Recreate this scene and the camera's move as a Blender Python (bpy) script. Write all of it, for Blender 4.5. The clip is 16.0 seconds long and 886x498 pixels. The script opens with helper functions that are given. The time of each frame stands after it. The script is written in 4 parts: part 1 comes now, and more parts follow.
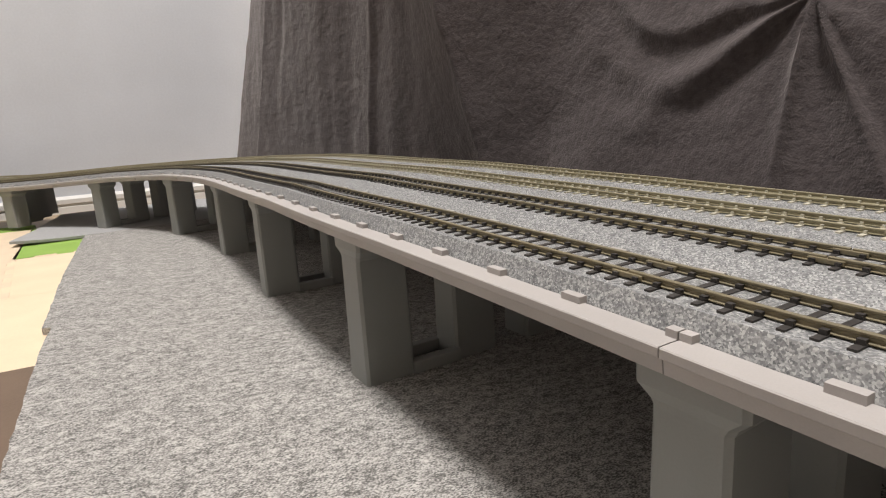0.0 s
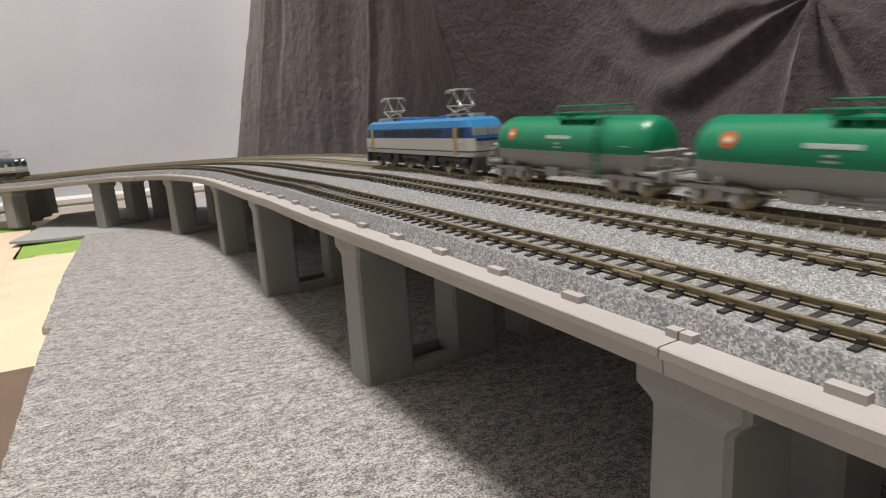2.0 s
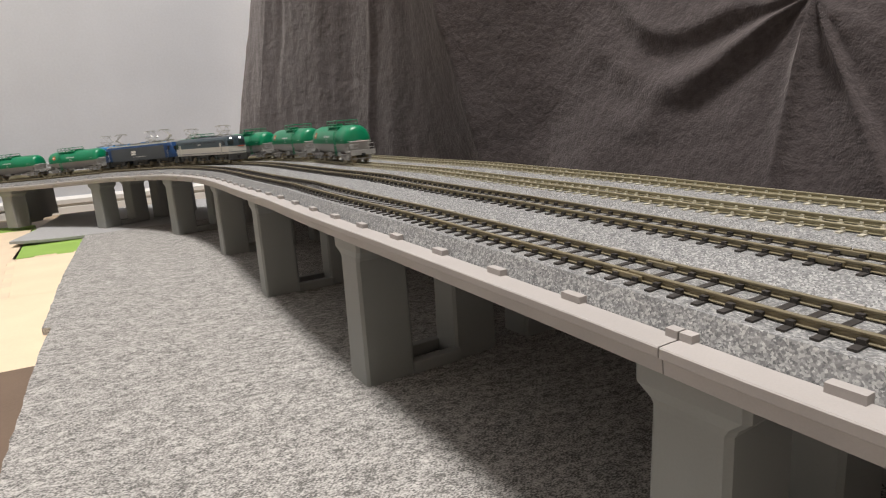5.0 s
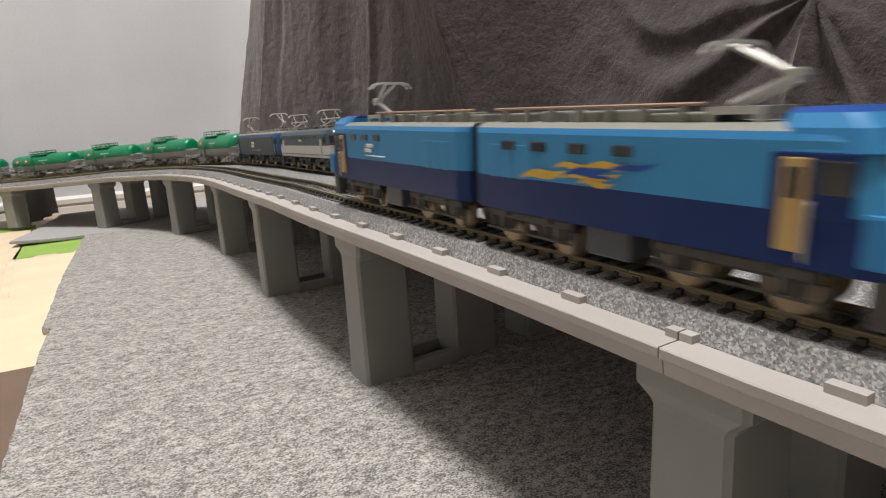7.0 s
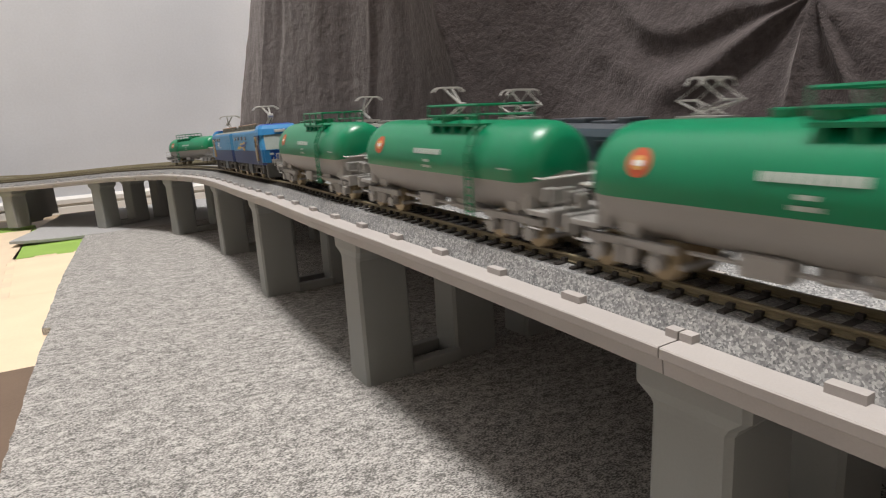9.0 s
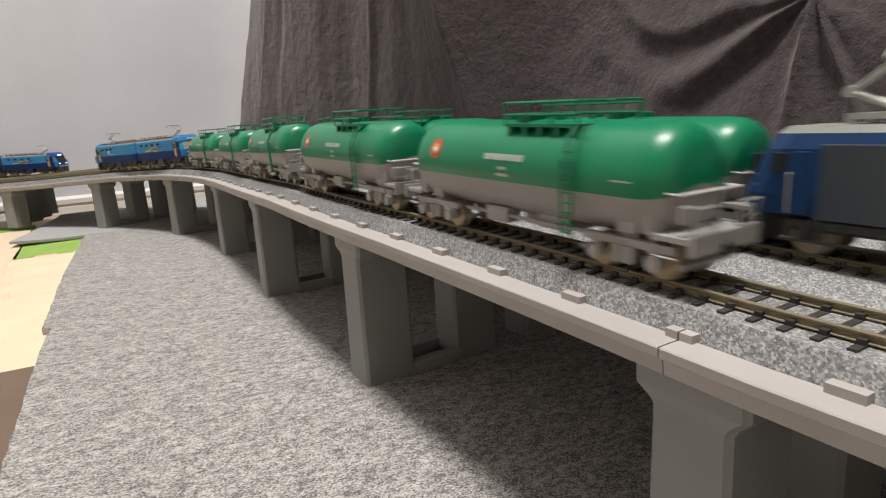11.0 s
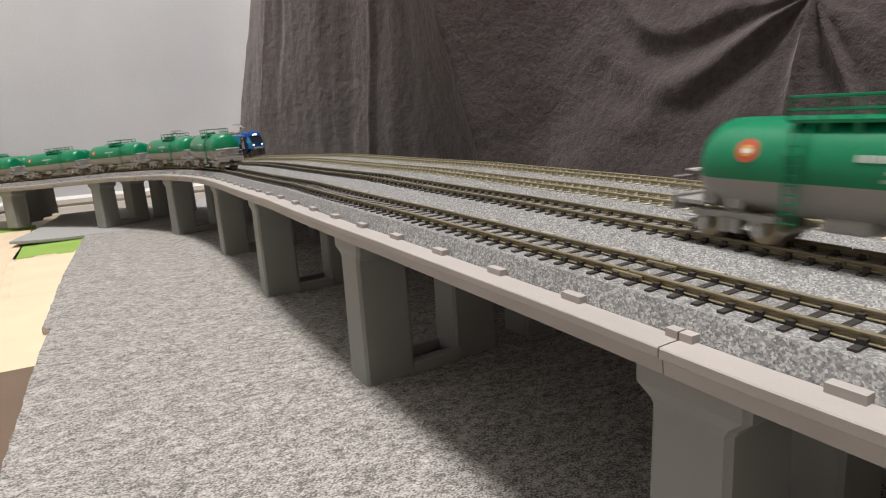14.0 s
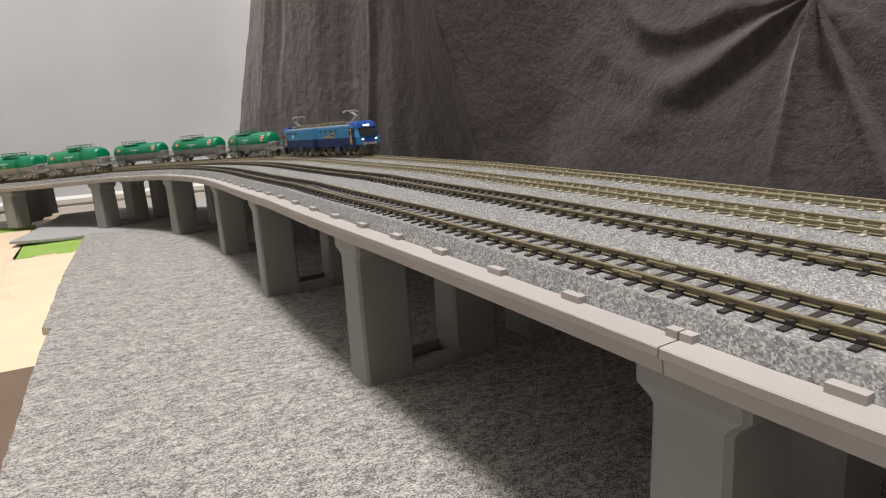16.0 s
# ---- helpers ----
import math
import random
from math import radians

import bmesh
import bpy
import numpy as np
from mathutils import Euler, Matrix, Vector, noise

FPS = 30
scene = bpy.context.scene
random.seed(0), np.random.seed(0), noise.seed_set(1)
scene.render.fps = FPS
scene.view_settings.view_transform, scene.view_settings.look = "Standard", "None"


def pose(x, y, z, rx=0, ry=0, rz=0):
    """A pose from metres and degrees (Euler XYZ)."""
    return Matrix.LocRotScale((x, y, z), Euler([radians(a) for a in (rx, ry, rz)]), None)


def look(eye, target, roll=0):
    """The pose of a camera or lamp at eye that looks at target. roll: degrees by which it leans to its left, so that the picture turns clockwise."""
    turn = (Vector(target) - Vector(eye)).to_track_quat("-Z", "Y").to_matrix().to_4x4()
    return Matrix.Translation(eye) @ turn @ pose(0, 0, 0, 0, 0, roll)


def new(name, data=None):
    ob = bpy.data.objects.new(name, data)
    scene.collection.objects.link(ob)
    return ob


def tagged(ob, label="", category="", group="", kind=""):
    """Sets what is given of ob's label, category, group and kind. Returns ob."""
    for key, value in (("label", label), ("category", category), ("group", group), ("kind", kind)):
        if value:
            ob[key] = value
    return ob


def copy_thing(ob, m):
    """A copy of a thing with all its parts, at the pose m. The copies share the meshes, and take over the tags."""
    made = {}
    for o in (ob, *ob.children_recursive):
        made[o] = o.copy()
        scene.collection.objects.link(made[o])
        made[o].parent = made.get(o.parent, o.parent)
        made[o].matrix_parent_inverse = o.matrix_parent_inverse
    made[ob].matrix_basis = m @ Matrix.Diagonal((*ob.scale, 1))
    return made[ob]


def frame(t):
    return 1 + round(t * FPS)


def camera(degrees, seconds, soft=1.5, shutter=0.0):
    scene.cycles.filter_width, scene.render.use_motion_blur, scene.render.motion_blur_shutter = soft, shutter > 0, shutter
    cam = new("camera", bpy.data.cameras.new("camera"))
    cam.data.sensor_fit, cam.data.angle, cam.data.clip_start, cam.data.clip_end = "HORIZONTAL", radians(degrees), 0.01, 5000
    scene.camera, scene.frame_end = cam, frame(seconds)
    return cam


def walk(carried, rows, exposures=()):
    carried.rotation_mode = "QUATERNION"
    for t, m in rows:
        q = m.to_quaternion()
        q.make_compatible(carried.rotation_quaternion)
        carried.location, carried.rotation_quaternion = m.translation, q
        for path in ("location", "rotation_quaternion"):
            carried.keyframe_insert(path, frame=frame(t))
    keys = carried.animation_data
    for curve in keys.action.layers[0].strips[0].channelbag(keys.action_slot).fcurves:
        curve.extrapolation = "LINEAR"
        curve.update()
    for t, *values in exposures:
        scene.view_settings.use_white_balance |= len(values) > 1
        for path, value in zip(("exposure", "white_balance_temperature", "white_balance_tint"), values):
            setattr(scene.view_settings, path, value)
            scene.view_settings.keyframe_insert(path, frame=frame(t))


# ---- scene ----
cam = camera(76.15, 16.0, soft=1.15, shutter=0.5)
EYE = Vector((-0.0651, -0.0352, 0.0779))
YAW, PITCH = -0.5382, -0.2159
AIM = EYE + Vector((-math.sin(YAW) * math.cos(PITCH), math.cos(YAW) * math.cos(PITCH), math.sin(PITCH)))
VIEW = look(EYE, AIM, -3.58)
walk(cam, [(0, VIEW), (16, VIEW)], [(0, 0.0, 6500, 10), (16, 0.0, 6500, 10)])

# ---------------------------------------------------------------- light
world = bpy.data.worlds.new("room_air")
scene.world = world
world.use_nodes = True
bg = world.node_tree.nodes["Background"]
bg.inputs["Color"].default_value = (1.0, 0.96, 0.92, 1)
bg.inputs["Strength"].default_value = 0.05
LAMP_AT = Vector((-0.10, 0.02, 2.38))
lamp_data = bpy.data.lights.new("ceiling_lamp_light", "AREA")
lamp_data.shape, lamp_data.size, lamp_data.energy = "DISK", 0.46, 64
lamp_data.color = (1.0, 0.955, 0.91)
lamp_light = new("ceiling_lamp_light", lamp_data)
lamp_light.location = LAMP_AT - Vector((0, 0, 0.09))


# ---------------------------------------------------------------- materials
def make_mat(name, base, rough=0.6, metal=0.0, scale=200.0, vary=0.12, bump=0.0, fine=1200.0, island=0.0, second=None, spec=None, dist=0.0005):
    """A principled material with colour variation at two scales and fine relief."""
    m = bpy.data.materials.new(name)
    m.use_nodes = True
    nt = m.node_tree
    n, l = nt.nodes, nt.links
    b = n["Principled BSDF"]
    b.inputs["Roughness"].default_value, b.inputs["Metallic"].default_value = rough, metal
    if spec is not None:
        b.inputs["Specular IOR Level"].default_value = spec
    co = n.new("ShaderNodeTexCoord")
    big, small = n.new("ShaderNodeTexNoise"), n.new("ShaderNodeTexNoise")
    big.inputs["Scale"].default_value, small.inputs["Scale"].default_value = scale, fine
    big.inputs["Detail"].default_value, small.inputs["Detail"].default_value = 3, 2
    for t in (big, small):
        l.new(co.outputs["Object"], t.inputs["Vector"])
    mixf = n.new("ShaderNodeMath")
    mixf.operation = "ADD"
    half = n.new("ShaderNodeMath")
    half.operation, half.inputs[1].default_value = "MULTIPLY", 0.5
    l.new(small.outputs["Fac"], half.inputs[0])
    l.new(big.outputs["Fac"], mixf.inputs[0])
    l.new(half.outputs[0], mixf.inputs[1])
    ramp = n.new("ShaderNodeMapRange")
    ramp.inputs["From Min"].default_value, ramp.inputs["From Max"].default_value = 0.45, 1.05
    l.new(mixf.outputs[0], ramp.inputs["Value"])
    mix = n.new("ShaderNodeMix")
    mix.data_type = "RGBA"
    lo = [c * (1 - vary) for c in base]
    hi = list(second) if second else [min(1, c * (1 + vary)) for c in base]
    mix.inputs[6].default_value, mix.inputs[7].default_value = (*lo, 1), (*hi, 1)
    l.new(ramp.outputs["Result"], mix.inputs[0])
    out = mix.outputs[2]
    if island:
        info = n.new("ShaderNodeObjectInfo")
        hsv = n.new("ShaderNodeHueSaturation")
        rr = n.new("ShaderNodeMapRange")
        rr.inputs["To Min"].default_value, rr.inputs["To Max"].default_value = 1 - island, 1 + island
        l.new(info.outputs["Random"], rr.inputs["Value"])
        l.new(rr.outputs["Result"], hsv.inputs["Value"])
        l.new(out, hsv.inputs["Color"])
        out = hsv.outputs["Color"]
    l.new(out, b.inputs["Base Color"])
    if bump:
        bp = n.new("ShaderNodeBump")
        bp.inputs["Strength"].default_value, bp.inputs["Distance"].default_value = bump, dist
        l.new(mixf.outputs[0], bp.inputs["Height"])
        l.new(bp.outputs["Normal"], b.inputs["Normal"])
    return m


def glow_mat(name, colour, strength):
    m = bpy.data.materials.new(name)
    m.use_nodes = True
    b = m.node_tree.nodes["Principled BSDF"]
    b.inputs["Base Color"].default_value = (*colour, 1)
    b.inputs["Emission Color"].default_value = (*colour, 1)
    b.inputs["Emission Strength"].default_value = strength
    return m


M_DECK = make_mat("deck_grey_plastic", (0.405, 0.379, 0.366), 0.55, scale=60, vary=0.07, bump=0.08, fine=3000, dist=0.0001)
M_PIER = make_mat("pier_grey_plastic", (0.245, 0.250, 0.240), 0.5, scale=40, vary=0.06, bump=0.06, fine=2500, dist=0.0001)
M_RAIL = make_mat("bronze_rail", (0.200, 0.170, 0.105), 0.5, 0.05, scale=90, vary=0.2, fine=900)
M_RAIL_PC = make_mat("pale_bronze_rail", (0.27, 0.24, 0.15), 0.5, 0.05, scale=90, vary=0.15, fine=900)
M_SLEEPER = make_mat("dark_brown_sleeper", (0.042, 0.037, 0.034), 0.6, scale=300, vary=0.3, island=0.25)
M_SLEEPER_PC = make_mat("concrete_sleeper", (0.50, 0.47, 0.38), 0.65, scale=300, vary=0.15, island=0.1)
M_WALL = make_mat("pale_wallpaper", (0.63, 0.648, 0.695), 0.85, scale=9, vary=0.07, bump=0.25, fine=350, dist=0.0006)
# assumed tone of the unseen walls, set by how much fill light they bounce
M_WALL_UNSEEN = make_mat("unseen_wall_bounce_tone", (0.62, 0.585, 0.54), 0.85, scale=9, vary=0.07, bump=0.25, fine=350, dist=0.0006)
M_TRIM = make_mat("white_baseboard_paint", (0.74, 0.73, 0.71), 0.5, scale=8, vary=0.04)
M_CEIL = make_mat("white_ceiling_paper", (0.76, 0.75, 0.73), 0.9, scale=10, vary=0.04, bump=0.2, fine=300)
M_BOARD = make_mat("brown_floor_boards", (0.33, 0.25, 0.17), 0.45, scale=14, vary=0.3, fine=160)
M_CREAM = make_mat("cream_foam", (0.74, 0.585, 0.415), 0.75, scale=40, vary=0.06, bump=0.5, fine=900, dist=0.0004)
M_TAN = make_mat("tan_foam", (0.68, 0.55, 0.40), 0.75, scale=40, vary=0.06, bump=0.5, fine=900, dist=0.0004)
M_GREEN = make_mat("green_foam", (0.25, 0.40, 0.075), 0.75, scale=40, vary=0.07, bump=0.5, fine=900, dist=0.0004)
M_BROWN = make_mat("brown_foam", (0.14, 0.095, 0.065), 0.75, scale=40, vary=0.08, bump=0.5, fine=900, dist=0.0004)
M_DARKFELT = make_mat("smooth_grey_felt", (0.34, 0.34, 0.345), 0.95, scale=300, vary=0.08, bump=0.3, fine=2500, dist=0.0003)


def ballast_mat():
    m = bpy.data.materials.new("grey_ballast_grains")
    m.use_nodes = True
    nt = m.node_tree
    n, l = nt.nodes, nt.links
    b = n["Principled BSDF"]
    b.inputs["Roughness"].default_value = 0.5
    co = n.new("ShaderNodeTexCoord")
    v = n.new("ShaderNodeTexVoronoi")
    v.inputs["Scale"].default_value = 3200
    l.new(co.outputs["Object"], v.inputs["Vector"])
    bw = n.new("ShaderNodeRGBToBW")
    l.new(v.outputs["Color"], bw.inputs[0])
    big = n.new("ShaderNodeTexNoise")
    big.inputs["Scale"].default_value, big.inputs["Detail"].default_value = 650, 4
    l.new(co.outputs["Object"], big.inputs["Vector"])
    mx = n.new("ShaderNodeMix")
    mx.inputs[0].default_value = 0.35
    l.new(bw.outputs[0], mx.inputs[2])
    l.new(big.outputs["Fac"], mx.inputs[3])
    cr = n.new("ShaderNodeValToRGB")
    cr.color_ramp.elements[0].position, cr.color_ramp.elements[0].color = 0.15, (0.085, 0.088, 0.092, 1)
    cr.color_ramp.elements[1].position, cr.color_ramp.elements[1].color = 0.85, (0.56, 0.56, 0.55, 1)
    e = cr.color_ramp.elements.new(0.5)
    e.color = (0.245, 0.247, 0.25, 1)
    l.new(mx.outputs[0], cr.inputs[0])
    l.new(cr.outputs[0], b.inputs["Base Color"])
    bp = n.new("ShaderNodeBump")
    bp.inputs["Strength"].default_value, bp.inputs["Distance"].default_value = 1.0, 0.0006
    l.new(mx.outputs[0], bp.inputs["Height"])
    l.new(bp.outputs["Normal"], b.inputs["Normal"])
    return m


def felt_mat():
    """Mottled grey needle felt: short light and dark fibres lying in clumps."""
    m = bpy.data.materials.new("mottled_grey_felt")
    m.use_nodes = True
    nt = m.node_tree
    n, l = nt.nodes, nt.links
    b = n["Principled BSDF"]
    b.inputs["Roughness"].default_value = 0.95
    b.inputs["Specular IOR Level"].default_value = 0.15
    co = n.new("ShaderNodeTexCoord")
    mp = n.new("ShaderNodeMapping")
    mp.inputs["Scale"].default_value = (1.0, 1.65, 1.0)
    mp.inputs["Rotation"].default_value = (0, 0, 0.5)
    l.new(co.outputs["Object"], mp.inputs["Vector"])
    a, f = n.new("ShaderNodeTexNoise"), n.new("ShaderNodeTexNoise")
    a.inputs["Scale"].default_value, a.inputs["Detail"].default_value, a.inputs["Roughness"].default_value = 360, 6, 0.76
    a.inputs["Distortion"].default_value = 0.4
    f.inputs["Scale"].default_value, f.inputs["Detail"].default_value = 1500, 3
    l.new(mp.outputs[0], a.inputs["Vector"])
    l.new(mp.outputs[0], f.inputs["Vector"])
    mx = n.new("ShaderNodeMix")
    mx.inputs[0].default_value = 0.5
    l.new(a.outputs["Fac"], mx.inputs[2])
    l.new(f.outputs["Fac"], mx.inputs[3])
    cloud = n.new("ShaderNodeTexNoise")
    cloud.inputs["Scale"].default_value, cloud.inputs["Detail"].default_value = 95, 2
    l.new(mp.outputs[0], cloud.inputs["Vector"])
    both = n.new("ShaderNodeMix")
    both.inputs[0].default_value = 0.10
    l.new(mx.outputs[0], both.inputs[2])
    l.new(cloud.outputs["Fac"], both.inputs[3])
    cr = n.new("ShaderNodeValToRGB")
    cr.color_ramp.elements[0].position, cr.color_ramp.elements[0].color = 0.44, (0.115, 0.112, 0.107, 1)
    cr.color_ramp.elements[1].position, cr.color_ramp.elements[1].color = 0.575, (0.53, 0.512, 0.49, 1)
    l.new(both.outputs[0], cr.inputs[0])
    l.new(cr.outputs[0], b.inputs["Base Color"])
    bp = n.new("ShaderNodeBump")
    bp.inputs["Strength"].default_value, bp.inputs["Distance"].default_value = 0.7, 0.0005
    l.new(mx.outputs[0], bp.inputs["Height"])
    l.new(bp.outputs["Normal"], b.inputs["Normal"])
    return m


def fleece_mat():
    m = make_mat("dark_grey_fleece", (0.066, 0.056, 0.057), 0.95, scale=300, vary=0.26, bump=0.8, fine=1000, spec=0.1, dist=0.0009)
    b = m.node_tree.nodes["Principled BSDF"]
    b.inputs["Sheen Weight"].default_value = 0.28
    b.inputs["Sheen Roughness"].default_value = 0.5
    b.inputs["Sheen Tint"].default_value = (0.75, 0.7, 0.68, 1)
    return m


M_BALLAST, M_FELT, M_FLEECE = ballast_mat(), felt_mat(), fleece_mat()


# ---------------------------------------------------------------- mesh helpers
def ob_from(name, bm, mat, smooth=False):
    me = bpy.data.meshes.new(name)
    bm.normal_update()
    bm.to_mesh(me)
    bm.free()
    if smooth:
        for f in me.polygons:
            f.use_smooth = True
    for m in (mat if isinstance(mat, (list, tuple)) else [mat]):
        me.materials.append(m)
    return new(name, me)


def part(name, bm, mat, parent, label="", smooth=False):
    ob = ob_from(name, bm, mat, smooth)
    ob.parent = parent
    if label:
        ob["label"] = label
    return ob


def thing(name, label, category, group="", kind="", at=None):
    e = new(name)
    e.empty_display_size = 0.01
    if at is not None:
        e.matrix_basis = at
    return tagged(e, label, category, group, kind)


def box(bm, x0, x1, y0, y1, z0, z1, bevel=0.0, mi=0):
    """A box between the given bounds, with rounded edges where bevel is given."""
    r = bmesh.ops.create_cube(bm, size=1.0)
    vs = r["verts"]
    for v in vs:
        v.co = Vector((x0 + (v.co.x + 0.5) * (x1 - x0), y0 + (v.co.y + 0.5) * (y1 - y0), z0 + (v.co.z + 0.5) * (z1 - z0)))
    fs = list({f for v in vs for f in v.link_faces})
    for f in fs:
        f.material_index = mi
    if bevel:
        es = list({e for v in vs for e in v.link_edges})
        out = bmesh.ops.bevel(bm, geom=es, offset=bevel, segments=2, affect="EDGES", profile=0.6)
        for f in out["faces"]:
            f.material_index = mi
    return bm


def tube(bm, pts, r, sides=6, mi=0):
    """A round bar along a polyline."""
    pts = [Vector(p) for p in pts]
    rings = []
    for i, p in enumerate(pts):
        d = (pts[min(i + 1, len(pts) - 1)] - pts[max(i - 1, 0)]).normalized()
        a = d.orthogonal().normalized()
        c = d.cross(a)
        rings.append([bm.verts.new(p + r * (math.cos(2 * math.pi * k / sides) * a + math.sin(2 * math.pi * k / sides) * c)) for k in range(sides)])
    for u, w in zip(rings, rings[1:]):
        for k in range(sides):
            f = bm.faces.new((u[k], u[(k + 1) % sides], w[(k + 1) % sides], w[k]))
            f.material_index = mi
    for e in (rings[0][::-1], rings[-1]):
        f = bm.faces.new(e)
        f.material_index = mi
    return bm


def disc(bm, centre, axis, r, half, sides=16, mi=0):
    a = Vector(axis).normalized() * half
    return tube(bm, [Vector(centre) - a, Vector(centre) + a], r, sides, mi)


def sweep(bm, profile, stations, closed=True, mi=0, caps=True):
    """Joins copies of a profile, given as (offset, height) pairs, along stations that turn each pair into a place."""
    rings = [[bm.verts.new(st(o, z)) for o, z in profile] for st in stations]
    n = len(profile)
    for u, w in zip(rings, rings[1:]):
        for k in range(n if closed else n - 1):
            f = bm.faces.new((u[k], u[(k + 1) % n], w[(k + 1) % n], w[k]))
            f.material_index = mi
    if closed and caps:
        bm.faces.new(rings[0][::-1])
        bm.faces.new(rings[-1])
    return bm


# ---------------------------------------------------------------- the line of the railway
# Plan: s runs along the rim beside the nearest track. KNOTS: s, curvature (1/m), height offset (m), cross-fall.
KNOTS = ((-0.42, 0.0, 0.0, 0.0), (-0.40, -0.37, -0.0015, -0.002), (-0.17, -0.37, -0.003, -0.006), (-0.12, 0.3494, -0.0031, -0.0062), (0.0, 1.0025, -0.0019, -0.0150),
         (0.1, -0.4593, 0.0019, -0.0067), (0.2, -0.4919, 0.0043, -0.0013), (0.3, 0.1401, 0.0035, 0.0123), (0.4, 1.6945, 0.0034, 0.0236),
         (0.5, 3.0067, 0.0031, 0.0168), (0.6, 2.2723, 0.0006, 0.0219), (0.7, 1.2365, -0.0043, 0.0402), (0.8, 1.0, -0.0075, 0.0266),
         (0.83, 1.2, -0.0075, 0.02), (0.85, 9.0, -0.006, 0.015), (1.1, 9.0, 0.0, 0.0), (9.0, 9.0, 0.0, 0.0))
STEP = 0.0025
KS = [k[0] for k in KNOTS]


def knot(s, i):
    return float(np.interp(s, KS, [k[i] for k in KNOTS]))


def lay_line():
    """Samples of (x, y, heading) along the closed loop, and the s of the first one."""
    fwd, x, y, h, s = [(0.0, 0.0, 0.0)], 0.0, 0.0, 0.0, 0.0
    west = 0.0
    while h < math.pi:
        k = knot(s + STEP / 2, 1)
        if h >= math.pi / 2:
            # along the north wall, then a wide bend to the south
            west += STEP
            k = 0.0 if west < 0.30 else 2.8
        h += STEP * k
        x, y, s = x - STEP * math.sin(h), y + STEP * math.cos(h), s + STEP
        fwd.append((x, y, h))
    x_back = x
    while y > -0.9:
        y -= STEP
        fwd.append((x, y, math.pi))
    back, bx, by, h, s = [], 0.0, 0.0, 0.0, 0.0
    while by > -0.9:
        h -= STEP * knot(s - STEP / 2, 1)
        bx, by, s = bx + STEP * math.sin(h), by - STEP * math.cos(h), s - STEP
        back.append((bx, by, h))
    r = (bx - x_back) / 2
    n = int(math.pi * r / STEP)
    for i in range(1, n):
        a = math.pi * i / n
        fwd.append((bx - r - r * math.cos(a), by - r * math.sin(a), math.pi + a))
    line = [(px, py, ph + 2 * math.pi) for px, py, ph in back[::-1]]
    return [(px, py, ph - 2 * math.pi) for px, py, ph in line] + fwd, -len(back) * STEP


LINE, S_FIRST = lay_line()
LOOP = len(LINE) * STEP
Z_RIM, Z_RAIL = 0.0482, 0.0536
TRACKS = (0.0125, 0.0456, 0.0764, 0.1072)


def on_line(s, o, z):
    """The place at s along the line, o metres to its outer side and z up (z rides the line's height and cross-fall)."""
    u = ((s - S_FIRST) % LOOP) / STEP
    i = int(u) % len(LINE)
    j, f = (i + 1) % len(LINE), u - int(u)
    (x0, y0, h0), (x1, y1, h1) = LINE[i], LINE[j]
    h1 += 2 * math.pi * round((h0 - h1) / (2 * math.pi))
    x, y, h = x0 + (x1 - x0) * f, y0 + (y1 - y0) * f, h0 + (h1 - h0) * f
    sw = (s - S_FIRST) % LOOP + S_FIRST
    lift = knot(sw, 2) + o * knot(sw, 3) if z > 0.01 else 0.0
    return Vector((x + o * math.cos(h), y + o * math.sin(h), z + lift))


def station(s):
    return lambda o, z: on_line(s, o, z)


def span(s0, s1, step=0.0124):
    n = max(1, round((s1 - s0) / step))
    return [station(s0 + (s1 - s0) * i / n) for i in range(n + 1)]


# ---------------------------------------------------------------- the room
def slab(name, pts, z0, z1, mat, label, category, kind="structure"):
    """A flat plate with the outline pts, from z0 to z1."""
    bm = bmesh.new()
    lo = [bm.verts.new((x, y, z0)) for x, y in pts]
    hi = [bm.verts.new((x, y, z1)) for x, y in pts]
    n = len(pts)
    bm.faces.new(hi)
    bm.faces.new(lo[::-1])
    for k in range(n):
        bm.faces.new((lo[k], lo[(k + 1) % n], hi[(k + 1) % n], hi[k]))
    bmesh.ops.recalc_face_normals(bm, faces=bm.faces)
    return tagged(ob_from(name, bm, mat), label, category, kind=kind)


W_DIR = Vector((1.0, 0.03, 0)).normalized()
W_AT = Vector((-0.10, 0.928, 0))


